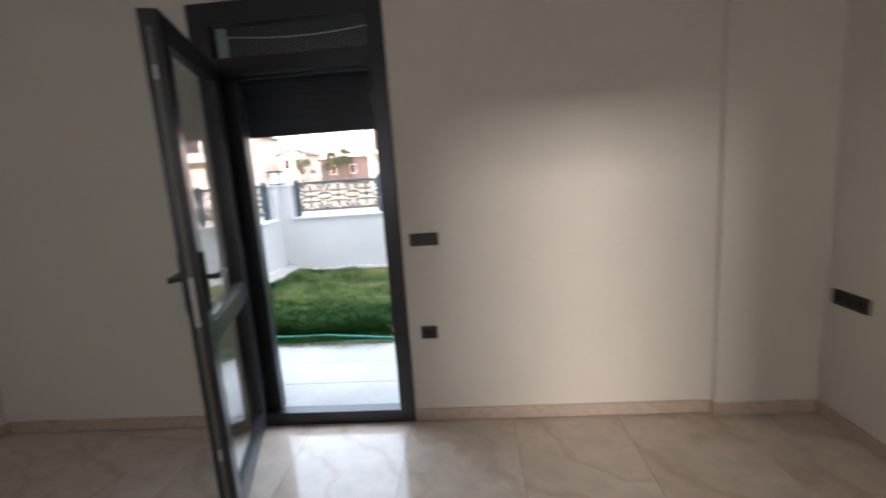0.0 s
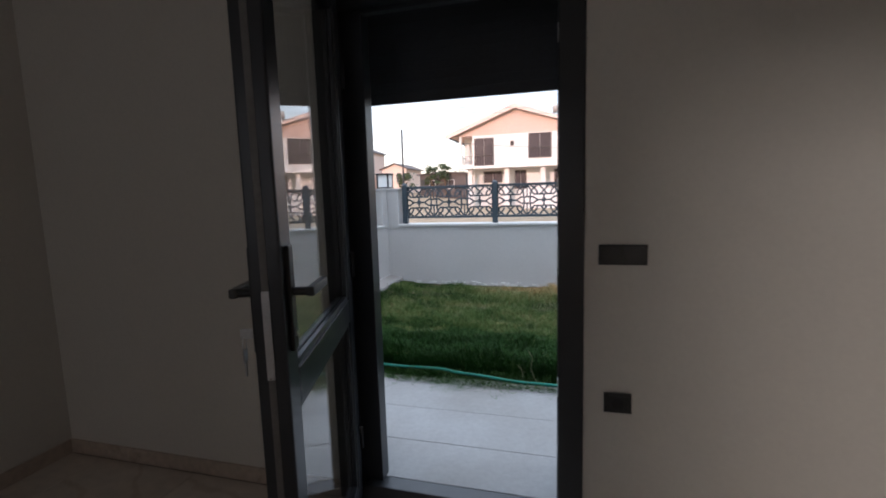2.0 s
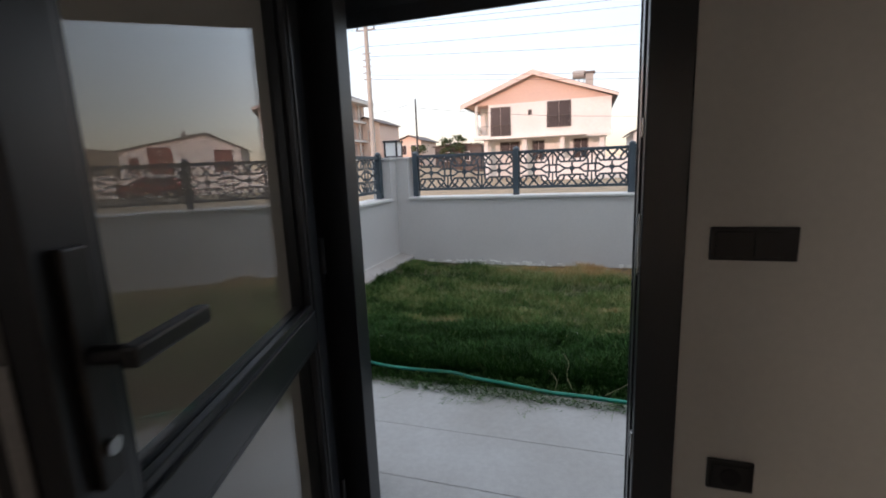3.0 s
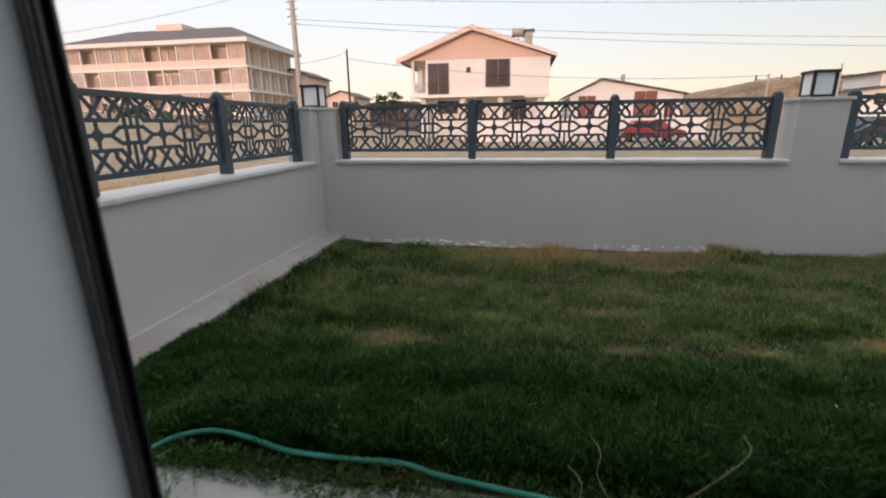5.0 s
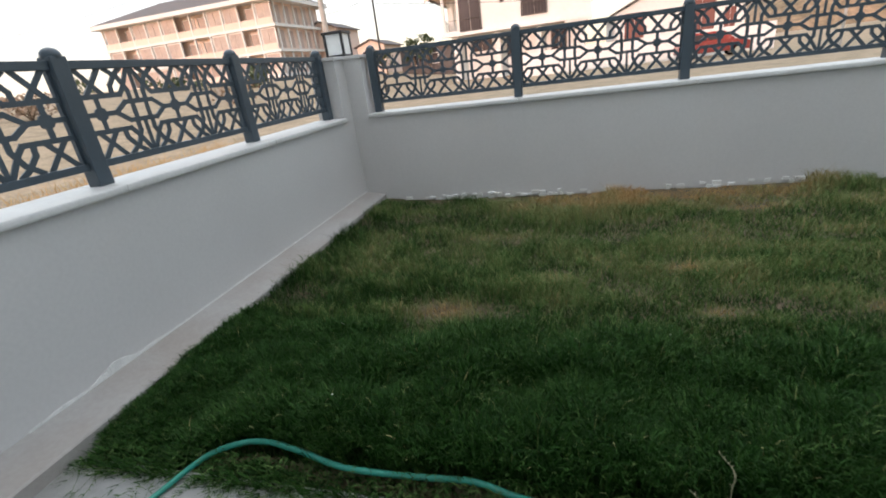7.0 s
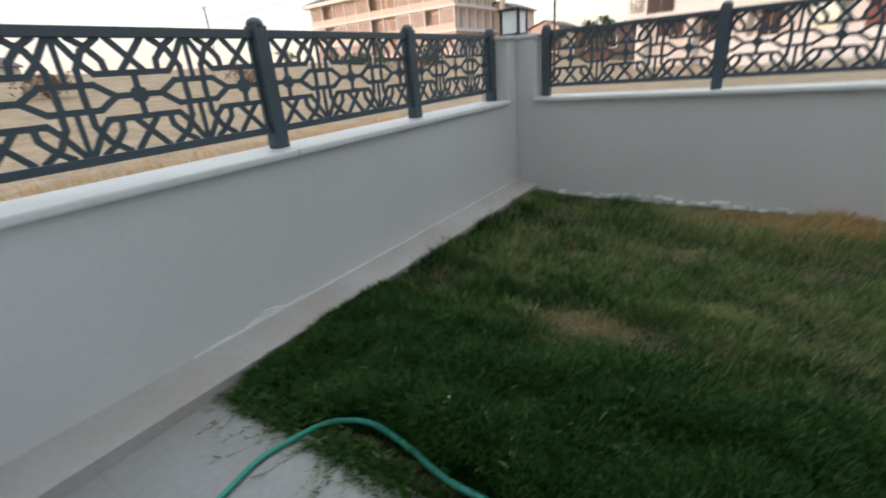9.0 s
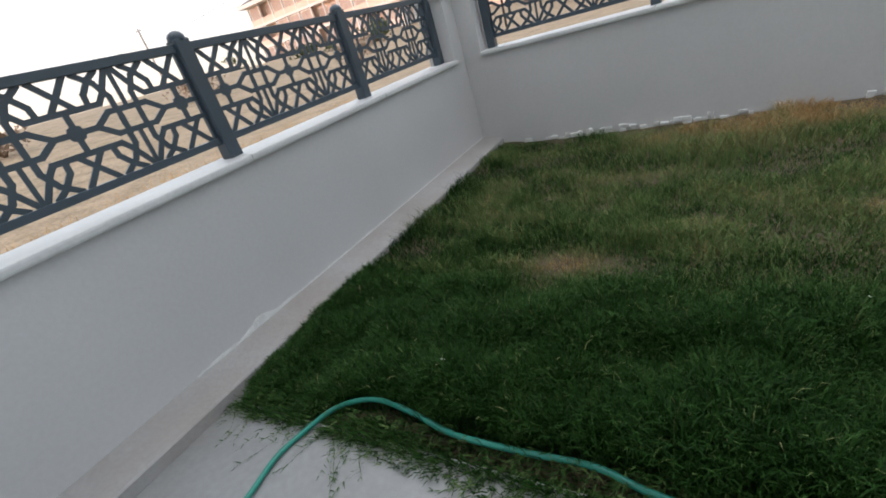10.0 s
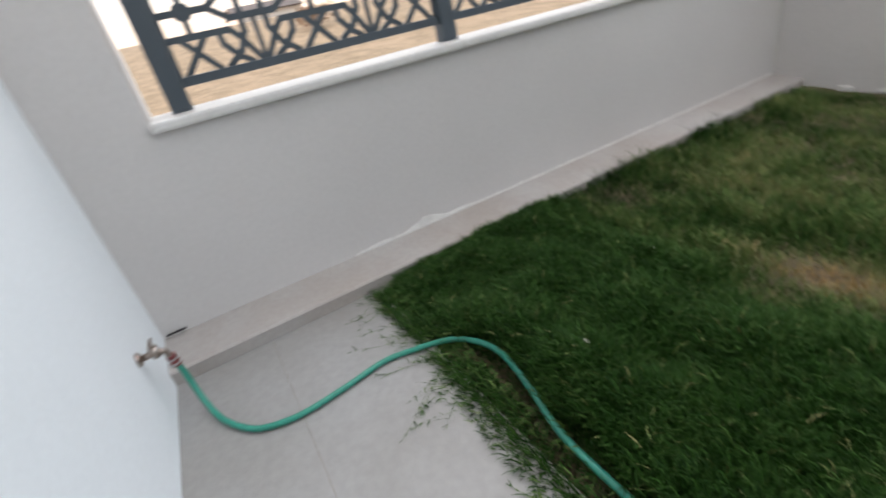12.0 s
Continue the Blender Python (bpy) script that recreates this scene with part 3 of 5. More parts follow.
def lime_line(name, label, start, end, level, seed, thick, blob):
    """A ragged smear of lime along the foot of a wall."""
    rnd = random.Random(seed)
    bm = bmesh.new()
    prev = None
    steps = int((end - start) / 0.03)
    for k in range(steps + 1):
        s = start + (end - start) * k / steps
        up = level + 0.002 + thick * (0.3 + 0.7 * rnd.random()) * (0.35 + noise.noise((s * 2.3, seed, 0)) ** 2 * 4)
        for c, width, high in blob:
            up += high * max(0.0, 1 - abs(s - c) / width) * (0.6 + 0.4 * rnd.random())
        low, out = level - 0.004, 0.004
        pts = ((WX + out, s, low), (WX + out, s, up))
        cur = [bm.verts.new(p) for p in pts]
        if prev:
            bm.faces.new((prev[0], cur[0], cur[1], prev[1]))
        prev = cur
    face = Vector((1, 0, 0))
    for f in bm.faces:
        f.normal_update()
        if f.normal.dot(face) < 0:
            f.normal_flip()
    rim = bmesh.ops.extrude_face_region(bm, geom=bm.faces[:])
    for v in rim["geom"]:
        if isinstance(v, bmesh.types.BMVert):
            v.co -= face * 0.006
    return single(name, bm, LIME, label, "plaster smear", kind="structure")


lime_line("trim_lime_smear", "ragged white lime smear along the wall foot", 5.0, 8.24, 0.162, 3, 0.016, [(5.36, 0.12, 0.034), (5.55, 0.2, 0.010), (5.15, 0.12, 0.008)])


def foundation_chips():
    ob = thing("trim_lime_edge", (-1.2, WY, 0.06), "chipped white foundation stones along the foot of the wall", "stone edge", kind="structure")
    rnd = random.Random(8)
    x = -2.38
    while x < 1.45:
        w = rnd.uniform(0.02, 0.075)
        thick = rnd.random() < (0.9 if x < -0.75 else 0.35)
        for row in range(2 if thick else 0):
            if rnd.random() < 0.35:
                continue
            z = 0.036 + 0.026 * row + rnd.uniform(-0.006, 0.006)
            bm = cube(x, x + w * rnd.uniform(0.75, 1.0), WY - rnd.uniform(0.010, 0.026), WY - 0.001, z, z + rnd.uniform(0.014, 0.030))
            for v in bm.verts:
                v.co += Vector((rnd.uniform(-0.006, 0.006), 0, rnd.uniform(-0.005, 0.005)))
            part("stone", bm, LIME, ob)
        x += w


foundation_chips()


def coping(name, runs):
    ob = thing(name, (*runs[0][:1], runs[0][2], CAP_Z), "white marble coping stones with rounded edge on the garden wall", "coping", kind="structure")
    for x0, x1, y0, y1 in runs:
        part("coping_stone", cube(x0, x1, y0, y1, CAP_Z, CAP_Z + 0.034, 0.010), CAPSTONE, ob)
    return ob


coping("coping_west", [(WX - 0.28, WX + 0.03, a, b) for a, b in ((4.487, 5.72), (5.722, 6.90), (6.902, 8.058))])
coping("coping_north", [(a, b, WY - 0.03, WY + 0.28) for a, b in ((-2.563, -1.18), (-1.178, 0.20), (0.202, 1.618), (2.012, 3.6), (3.602, 5.2), (5.202, 8.598))])
pier_caps = thing("coping_pier", (WX, WY, PIER_Z), "pale stone slabs on top of the wall piers", "coping", kind="structure")
for x0, x1, y0, y1 in ((WX - 0.27, -2.545, WY - 0.02, 8.52), (WX - 0.27, WX + 0.02, 8.04, WY - 0.021), (1.60, 2.03, WY - 0.02, WY + 0.27), (WX - 0.27, WX + 0.02, FACADE_Y, 4.505)):
    part("slab", cube(x0, x1, y0, y1, PIER_Z, PIER_Z + 0.028, 0.004), RENDER, pier_caps)


# ---- fence ----
def lattice_strips(bm, place, width, z0, z1, normal):
    """Laser-cut lattice: octagon nodes a fixed pitch apart, looped bands about them, a small square and upright bar between."""
    half, hh, mid = 0.2235, (z1 - z0) / 2, (z0 + z1) / 2
    bar, thick = 0.0220, 0.005
    count = [0]

    def line(cx, pts, w=bar):
        for (a, b), (c, d) in zip(pts, pts[1:]):
            u0, u1 = cx + a * half, cx + c * half
            lo, hi = min(u0, u1), max(u0, u1)
            if hi <= 0.0 or lo >= width:
                continue
            # bands end at the posts
            cut0, cut1 = 0.0, 1.0
            if hi > lo:
                ends = sorted(((0.0 - u0) / (u1 - u0), (width - u0) / (u1 - u0)))
                cut0, cut1 = max(0.0, ends[0]), min(1.0, ends[1])
            p = place(u0 + (u1 - u0) * cut0, mid + (b + (d - b) * cut0) * hh)
            q = place(u0 + (u1 - u0) * cut1, mid + (b + (d - b) * cut1) * hh)
            if (q - p).length < 0.002:
                continue
            reach = (q - p).normalized() * w * 0.32
            strip(bm, p - reach, q + reach, w, thick + 0.00012 * (count[0] % 37), normal)
            count[0] += 1

    for k in range(-2, 3):
        cx = width / 2 + k * 2 * half
        if abs(k) < 2:
            for turn in range(4):
                a = turn * math.pi / 4 + math.pi / 8
                c, d = 0.105 * math.cos(a), 0.105 * math.sin(a)
                line(cx, [(-c, -d * 1.1), (c, d * 1.1)], 0.024)
        line(cx, [(-0.36, 0), (0.36, 0)])
        line(cx, [(0, -0.40), (0, 0.40)])
        for sx in (1, -1):
            for sy in (1, -1):
                def q(a, b):
                    return (sx * a, sy * b)
                line(cx, [q(0.36, 0.0), q(0.64, 0.22), q(1.0, 0.22)])
                line(cx, [q(0.82, 0.22), q(0.82, 0.0)])
                line(cx, [q(0.0, 0.40), q(0.58, 0.40), q(0.70, 0.55), q(0.95, 1.0)])
                line(cx, [q(0.40, 0.40), q(0.42, 0.62), q(0.60, 0.86), q(0.78, 1.0)])
                line(cx, [q(0.20, 0.40), q(-0.26, 1.0)])
                line(cx, [q(0.80, 0.22), q(0.80, 0.48), q(0.66, 0.78), q(0.40, 1.0)])
                if sx > 0:
                    line(cx, [q(1.0, 0.22), q(1.0, 1.0)], 0.017)


def fence(name, label, origin, direction, normal, posts, group):
    """Square posts with domed caps, two rails and a lattice panel between each pair."""
    o, d, nn = Vector(origin), Vector(direction), Vector(normal)
    ob = thing(name, o + d * posts[0], label, "fence", group)
    z_low, z_high, base = 0.985, 1.425, CAP_Z + 0.034
    for s in posts:
        c = o + d * s
        bm = cube(c.x - 0.036, c.x + 0.036, c.y - 0.036, c.y + 0.036, base, 1.455, 0.005)
        post = part("post", bm, FENCE, ob)
        cap = bmesh.new()
        bmesh.ops.create_uvsphere(cap, u_segments=14, v_segments=8, radius=1.0,
                                  matrix=Matrix.Translation((c.x, c.y, 1.458)) @ Matrix.Diagonal((0.040, 0.040, 0.034, 1)))
        part("post_cap", cap, FENCE, post, "domed post cap", True)
    for a, b in zip(posts, posts[1:]):
        p, q = o + d * (a + 0.036), o + d * (b - 0.036)
        lo, hi = Vector((min(p.x, q.x), min(p.y, q.y), 0)), Vector((max(p.x, q.x), max(p.y, q.y), 0))
        t = Vector((abs(nn.x), abs(nn.y), 0)) * 0.016
        part("bottom_rail", cube(lo.x - t.x, hi.x + t.x, lo.y - t.y, hi.y + t.y, z_low - 0.004, z_low + 0.028, 0.003), FENCE, ob)
        part("top_rail", cube(lo.x - t.x, hi.x + t.x, lo.y - t.y, hi.y + t.y, z_high - 0.022, z_high + 0.014, 0.003), FENCE, ob)
        bm = bmesh.new()
        lattice_strips(bm, lambda u, z: Vector((p.x, p.y, z)) + d * u, b - a - 0.072, z_low + 0.028, z_high - 0.022, nn)
        for s in (0.006, b - a - 0.078):
            strip(bm, Vector((p.x, p.y, z_low)) + d * s, Vector((p.x, p.y, z_high)) + d * s, 0.012, 0.006, nn)
        part("lattice_panel", bm, FENCE, ob, "laser-cut geometric lattice panel")
    return ob


fence("metal_fence", "slate grey metal lattice fence on the side garden wall", (WX - 0.14, 0, 0), (0, 1, 0), (1, 0, 0), [4.60, 5.745, 6.89, 8.02], "garden fence")
fence("metal_fence", "slate grey metal lattice fence on the far garden wall", (0, WY + 0.13, 0), (1, 0, 0), (0, -1, 0), [-2.50, -1.18, 0.14, 1.50], "garden fence")
fence("metal_fence", "slate grey metal lattice fence beyond the wall pier", (0, WY + 0.13, 0), (1, 0, 0), (0, -1, 0), [2.10, 3.42, 4.74, 6.06, 7.38, 8.52], "garden fence")


# ---- pier lanterns ----
def lantern(x, y):
    z = PIER_Z + 0.028
    ob = thing("pier_lantern", (x, y, z), "black square garden lantern with opal panels on a wall pier", "lantern", "pier lanterns")
    h, r = 0.195, 0.094
    part("base", cube(x - r, x + r, y - r, y + r, z, z + 0.022, 0.003), LANTERN_BLACK, ob)
    for sx in (-1, 1):
        for sy in (-1, 1):
            cx, cy = x + sx * (r - 0.012), y + sy * (r - 0.012)
            part("corner_post", cube(cx - 0.011, cx + 0.011, cy - 0.011, cy + 0.011, z + 0.022, z + h, 0.002), LANTERN_BLACK, ob)
    for sx, sy in ((1, 0), (-1, 0), (0, 1), (0, -1)):
        ax, ay = (0.004, r - 0.025) if sx else (r - 0.025, 0.004)
        cx, cy = x + sx * (r - 0.014), y + sy * (r - 0.014)
        part("panel", cube(cx - ax, cx + ax, cy - ay, cy + ay, z + 0.022, z + h), OPAL, ob, "white opal panel")
    part("lid", cube(x - r - 0.008, x + r + 0.008, y - r - 0.008, y + r + 0.008, z + h, z + h + 0.024, 0.004), LANTERN_BLACK, ob)
    return ob


lantern(-2.80, 8.36)
lantern(1.80, 8.37)


# ---- tap and hose ----
def garden_tap():
    x, z = -2.34, 0.325
    ob = thing("garden_tap", (x, FACADE_Y, z), "worn metal garden tap low on the white house wall", "tap")
    y = FACADE_Y
    part("flange", rod(bmesh.new(), (x, y, z), (x, y + 0.010, z), 0.024, 16, 0.016), BRASSY, ob)
    bm = bmesh.new()
    rod(bm, (x, y + 0.008, z), (x, y + 0.062, z), 0.010, 12)
    rod(bm, (x, y + 0.048, z - 0.014), (x, y + 0.048, z + 0.020), 0.013, 12)
    tube(bm, smooth_path([(x, y + 0.050, z), (x - 0.006, y + 0.068, z - 0.010), (x - 0.010, y + 0.073, z - 0.040)], 5), 0.009, 10)
    part("spout", bm, BRASSY, ob, "", True)
    bm = bmesh.new()
    rod(bm, (x, y + 0.048, z + 0.018), (x, y + 0.048, z + 0.034), 0.006, 10)
    box(bm, x - 0.030, x + 0.030, y + 0.043, y + 0.053, z + 0.033, z + 0.039, 0.0025)
    part("tap_handle", bm, BRASSY, ob)
    part("connector", rod(bmesh.new(), (x - 0.011, y + 0.074, z - 0.034), (x - 0.014, y + 0.078, z - 0.075), 0.014, 14), RED_PLASTIC, ob, "dull red hose connector")
    for k in range(2):
        part("clamp", rod(bmesh.new(), (x - 0.012, y + 0.0755, z - 0.044 - 0.018 * k), (x - 0.0123, y + 0.076, z - 0.050 - 0.018 * k), 0.0158, 14), STEEL, ob, "steel hose clamp")
    return ob


garden_tap()
HOSE_Z = PATIO_Z + 0.0125
hose_line = [(-2.354, 4.273, 0.252), (-2.352, 4.278, 0.21), (-2.335, 4.283, 0.16), (-2.295, 4.296, 0.115), (-2.225, 4.322, HOSE_Z + 0.004), (-2.145, 4.368, HOSE_Z), (-2.085, 4.43, HOSE_Z),
             (-2.056, 4.54, HOSE_Z), (-2.068, 4.69, HOSE_Z), (-2.088, 4.83, HOSE_Z), (-2.064, 4.94, HOSE_Z), (-1.985, 5.055, HOSE_Z + 0.022), (-1.855, 5.115, HOSE_Z + 0.028),
             (-1.69, 5.098, HOSE_Z + 0.028), (-1.50, 5.055, HOSE_Z + 0.024), (-1.28, 5.052, HOSE_Z + 0.022), (-1.09, 5.058, HOSE_Z + 0.022), (-0.95, 5.025, HOSE_Z + 0.020), (-0.75, 5.0, HOSE_Z + 0.016),
             (-0.53, 4.99, HOSE_Z), (-0.35, 4.985, HOSE_Z), (-0.20, 4.975, HOSE_Z), (0.02, 4.965, HOSE_Z), (0.26, 5.02, HOSE_Z + 0.018), (0.50, 5.085, HOSE_Z + 0.030),
             (0.80, 5.11, HOSE_Z + 0.030), (1.3, 5.03, HOSE_Z), (2.2, 4.90, HOSE_Z), (3.2, 4.8, HOSE_Z)]
hose = tagged(new("garden_hose", finish("garden_hose", tube(bmesh.new(), smooth_path(hose_line, 6), 0.0096, 12), HOSE, True)),
              "turquoise green garden hose winding over patio and grass edge", "hose")

# ---- lawn ----
def lawn_level(x, y):
    """Soil height: dips a little towards the middle."""
    t = np.clip((y - LAWN_Y) / (WY - LAWN_Y), 0, 1)
    edge = np.exp(-np.maximum(x - LAWN_X, 0) / 0.30) * np.clip((y - LAWN_Y) / 0.5, 0, 1)
    return 0.035 - 0.085 * np.sin(np.pi * t) * (1 - edge) + 0.045 * edge


def soil():
    bm = bmesh.new()
    nx, ny = 90, 30
    rows = []
    for j in range(ny + 1):
        y = LAWN_Y + (WY - LAWN_Y) * j / ny
        rows.append([bm.verts.new((LAWN_X + (8.75 - LAWN_X) * i / nx, y,
                                   float(lawn_level(LAWN_X + (8.75 - LAWN_X) * i / nx, y)) + 0.012 * noise.noise((i * 0.6, j * 0.6, 2)))) for i in range(nx + 1)])
    for a, b in zip(rows, rows[1:]):
        for i in range(nx):
            bm.faces.new((a[i], a[i + 1], b[i + 1], b[i]))
    return single("ground_lawn_soil", bm, SOIL, "brown dry soil under the lawn grass", "soil", kind="structure")


soil()
BARE = ((-1.46, 6.25, 0.20, 0.11), (-0.08, 6.28, 0.11, 0.06), (0.68, 6.36, 0.13, 0.07), (-0.12, 6.80, 0.08, 0.05), (0.55, 7.75, 0.22, 0.06), (1.45, 6.52, 0.20, 0.09), (2.3, 6.7, 0.30, 0.12))


def smooth_field(rng, size, cells):
    """Value noise on a grid, sampled smoothly."""
    g = rng.random((cells[0] + 2, cells[1] + 2))

    def at(x, y):
        u = np.clip((x - LAWN_X) / size[0], 0, 0.9999) * cells[0]
        v = np.clip((y - LAWN_Y + 0.3) / size[1], 0, 0.9999) * cells[1]
        i, j = u.astype(int), v.astype(int)
        fu, fv = u - i, v - j
        fu, fv = fu * fu * (3 - 2 * fu), fv * fv * (3 - 2 * fv)
        return (g[i, j] * (1 - fu) + g[i + 1, j] * fu) * (1 - fv) + (g[i, j + 1] * (1 - fu) + g[i + 1, j + 1] * fu) * fv
    return at


def blade_mesh(name, base, tip, bow, width, dry):
    """Blades as two-step ribbons: base, bent middle, tip."""
    n = len(base)
    mid = (base + tip) / 2 + bow
    d = tip - base
    side = np.stack([-d[:, 1], d[:, 0], np.zeros(n)], 1) + 1e-4
    ang = np.random.RandomState(5).rand(n) * 2 * np.pi
    side = side / np.linalg.norm(side, axis=1)[:, None] * 0.4 + np.stack([np.cos(ang), np.sin(ang), 0 * ang], 1)
    side = side / np.linalg.norm(side, axis=1)[:, None] * width[:, None] / 2
    v = np.empty((n, 5, 3))
    v[:, 0], v[:, 1], v[:, 2], v[:, 3], v[:, 4] = base - side, base + side, mid + side * 0.85, mid - side * 0.85, tip
    me = bpy.data.meshes.new(name)
    me.vertices.add(n * 5)
    me.vertices.foreach_set("co", v.ravel())
    start = np.arange(n)[:, None] * 5
    loops = (start + np.array([[0, 1, 2, 3, 3, 2, 4]])).ravel()
    me.loops.add(n * 7)
    me.loops.foreach_set("vertex_index", loops.astype(np.int32))
    me.polygons.add(n * 2)
    ls = (np.arange(n)[:, None] * 7 + np.array([[0, 4]])).ravel()
    me.polygons.foreach_set("loop_start", ls.astype(np.int32))
    me.polygons.foreach_set("loop_total", np.tile([4, 3], n).astype(np.int32))
    att = me.attributes.new("dryness", "FLOAT", "POINT")
    att.data.foreach_set("value", np.repeat(dry, 5).astype(np.float32))
    me.update()
    me.validate()
    me.materials.append(GRASS)
    return me


def lawn():
    rng = np.random.RandomState(11)
    size = (11.3, 3.6)
    lump, patch, tint = smooth_field(rng, size, (60, 18)), smooth_field(rng, size, (22, 8)), smooth_field(rng, size, (150, 48))
    streak, bump = smooth_field(rng, size, (34, 26)), smooth_field(rng, size, (84, 28))
    line = np.array([tuple(p) for p in smooth_path(hose_line, 4)])[:, :2]
    run = line[(line[:, 0] > -1.98) & (line[:, 1] > 4.9)]
    run = run[np.argsort(run[:, 0])]

    def long_share(x, y):
        """1 in the long grass beside the patio, 0 on the short lawn behind it."""
        border = 5.86 + 0.26 * (patch(x, y) - 0.5) + 0.10 * (lump(x, y) - 0.5) + 0.05 * np.clip((LAWN_X + 0.75 - x) / 0.75, 0, 1)
        t = np.clip((border - y) / 0.42 + 0.5, 0, 1)
        return t * t * (3 - 2 * t)

    # short turf over the whole lawn
    tries = 1000000
    x = LAWN_X + (8.72 - LAWN_X) * rng.rand(tries)
    y = LAWN_Y + 0.10 + (WY - 0.02 - LAWN_Y - 0.10) * rng.rand(tries)
    keep = rng.rand(tries) < (0.34 + 0.20 * (y < 7.2)) * (1 - 0.55 * np.clip((x - 1.6) / 4.0, 0, 1))
    x, y = x[keep], y[keep]
    bare = np.zeros(len(x))
    for cx, cy, rx, ry in BARE:
        r = ((x - cx) / rx) ** 2 + ((y - cy) / ry) ** 2
        bare = np.maximum(bare, np.exp(-r * (0.5 + 1.0 * tint(x, y))))
    keep = (rng.rand(len(x)) > bare * 0.45) & (y > np.interp(x, run[:, 0], run[:, 1]) + 0.02 - 0.05 * (x < -2.0))
    x, y, bare = x[keep], y[keep], bare[keep]
    n = len(x)
    tall = long_share(x, y)
    height = (0.026 + 0.060 * lump(x, y) ** 2.0 + 0.026 * streak(x, y)) * (0.5 + 0.8 * rng.rand(n)) * (1 - 0.5 * bare)
    near = np.clip((LAWN_X + 0.30 - x) / 0.30, 0, 1)
    height *= 1 + 0.05 * near
    back = np.clip((y - 7.7) / 0.4, 0, 1)
    height *= 1 + 0.5 * back * np.clip(patch(x, y) * 2 - 0.9, -0.4, 1)
    # thin along the chipped foundation of the far wall
    height *= 1 - 0.6 * np.clip((y - 8.05) / 0.12, 0, 1) * (np.abs(np.sin(2.1 * x + 0.6)) * (x < 1.3) > 0.35)
    ang = rng.rand(n) * 2 * np.pi
    lean = (0.3 + 0.7 * rng.rand(n)) * height
    dx, dy = np.cos(ang) * lean, np.sin(ang) * lean
    base = np.stack([x, y, lawn_level(x, y) - 0.008], 1)
    tip = base + np.stack([dx, dy, height], 1)
    bow = np.stack([-dx * 0.22, -dy * 0.22, height * 0.16], 1)
    width = 0.0026 + 0.0024 * rng.rand(n)
    dry = 0.17 + 0.26 * np.clip(streak(x, y) * 1.5 - 0.45, 0, 1) + 0.22 * np.clip(patch(x, y) - 0.45, 0, 1) + 0.7 * bare + 0.14 * (tint(x, y) - 0.5)
    # turf near the patio drawn to the ramp's green, shade-darkened end
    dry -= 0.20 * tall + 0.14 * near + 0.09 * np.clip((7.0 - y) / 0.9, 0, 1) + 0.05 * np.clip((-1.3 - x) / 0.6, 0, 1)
    dry += back * np.clip(1.15 - np.abs(x + 0.1) / 1.3, 0.0, 1) * (0.50 + 0.6 * tint(x, y))
    dry += (rng.rand(n) < 0.10) * 0.30
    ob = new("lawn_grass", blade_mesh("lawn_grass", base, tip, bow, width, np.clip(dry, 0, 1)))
    tagged(ob, "short patchy green lawn drying to straw at the back", "grass", kind="stuff")

    # long tussocks beside the patio
    tries = 5600
    cx = LAWN_X + 0.03 + (8.6 - LAWN_X) * rng.rand(tries) ** 1.5
    cy = LAWN_Y + 0.09 + 1.05 * rng.rand(tries)
    share = long_share(cx, cy)
    keep = (rng.rand(tries) < share * 0.9)
    keep &= cy > np.interp(cx, run[:, 0], run[:, 1]) + 0.07 - 0.075 * (cx < -2.0)
    cx, cy, share = cx[keep], cy[keep], share[keep]
    count = len(cx)
    tuft = 0.075 + 0.15 * bump(cx, cy) ** 1.4 + 0.05 * lump(cx, cy) + 0.045 * rng.rand(count)
    front = np.clip((5.42 - cy) / 0.25, 0, 1) * np.clip((cx + 2.0) / 0.6, 0, 1)
    tuft = tuft * (0.55 + 0.45 * share) + 0.055 * front
    tuft *= 1 - 0.62 * np.clip((LAWN_X + 0.9 - cx) / 0.9, 0, 1)
    # each tussock: a few long stems, and many short leaves set along them
    blades = 190
    k = np.repeat(np.arange(count), blades)
    n = len(k)
    stem = np.tile(np.arange(blades) < 45, count)
    ang = rng.rand(n) * 2 * np.pi
    out = rng.rand(n) ** 0.6
    up = np.where(stem, 0.0, tuft[k] * (0.25 + 0.28 * front[k] + (0.65 - 0.28 * front[k]) * rng.rand(n) ** 0.7) * (1.0 - 0.25 * out))
    height = np.where(stem, tuft[k] * (0.5 + 0.5 * rng.rand(n)), 0.012 + 0.034 * rng.rand(n))
    reach = np.where(stem, tuft[k] * (0.10 + 0.45 * out), 0.016 + 0.034 * rng.rand(n))
    spot = np.where(stem, 0.014, tuft[k] * 0.40 * out)
    x = cx[k] + np.cos(ang) * spot + 0.014 * rng.randn(n)
    y = cy[k] + np.sin(ang) * spot + 0.014 * rng.randn(n)
    turn = ang + 0.9 * rng.randn(n)
    dx, dy = np.cos(turn) * reach, np.sin(turn) * reach - 0.10 * height
    x = np.maximum(x, LAWN_X + 0.004)
    y = np.maximum(y, LAWN_Y + 0.012)
    base = np.stack([x, y, lawn_level(x, y) - 0.008 + up], 1)
    spill = (y + dy < LAWN_Y + 0.02) & (up < 0.03)
    tip = base + np.stack([dx, dy, np.where(spill, np.maximum(height, 0.055), height)], 1)
    bow = np.stack([-dx * 0.15, -dy * 0.15, height * 0.28], 1)
    width = np.where(stem, 0.0016, 0.0024 + 0.0018 * rng.rand(n))
    tuft_tint = rng.rand(count)
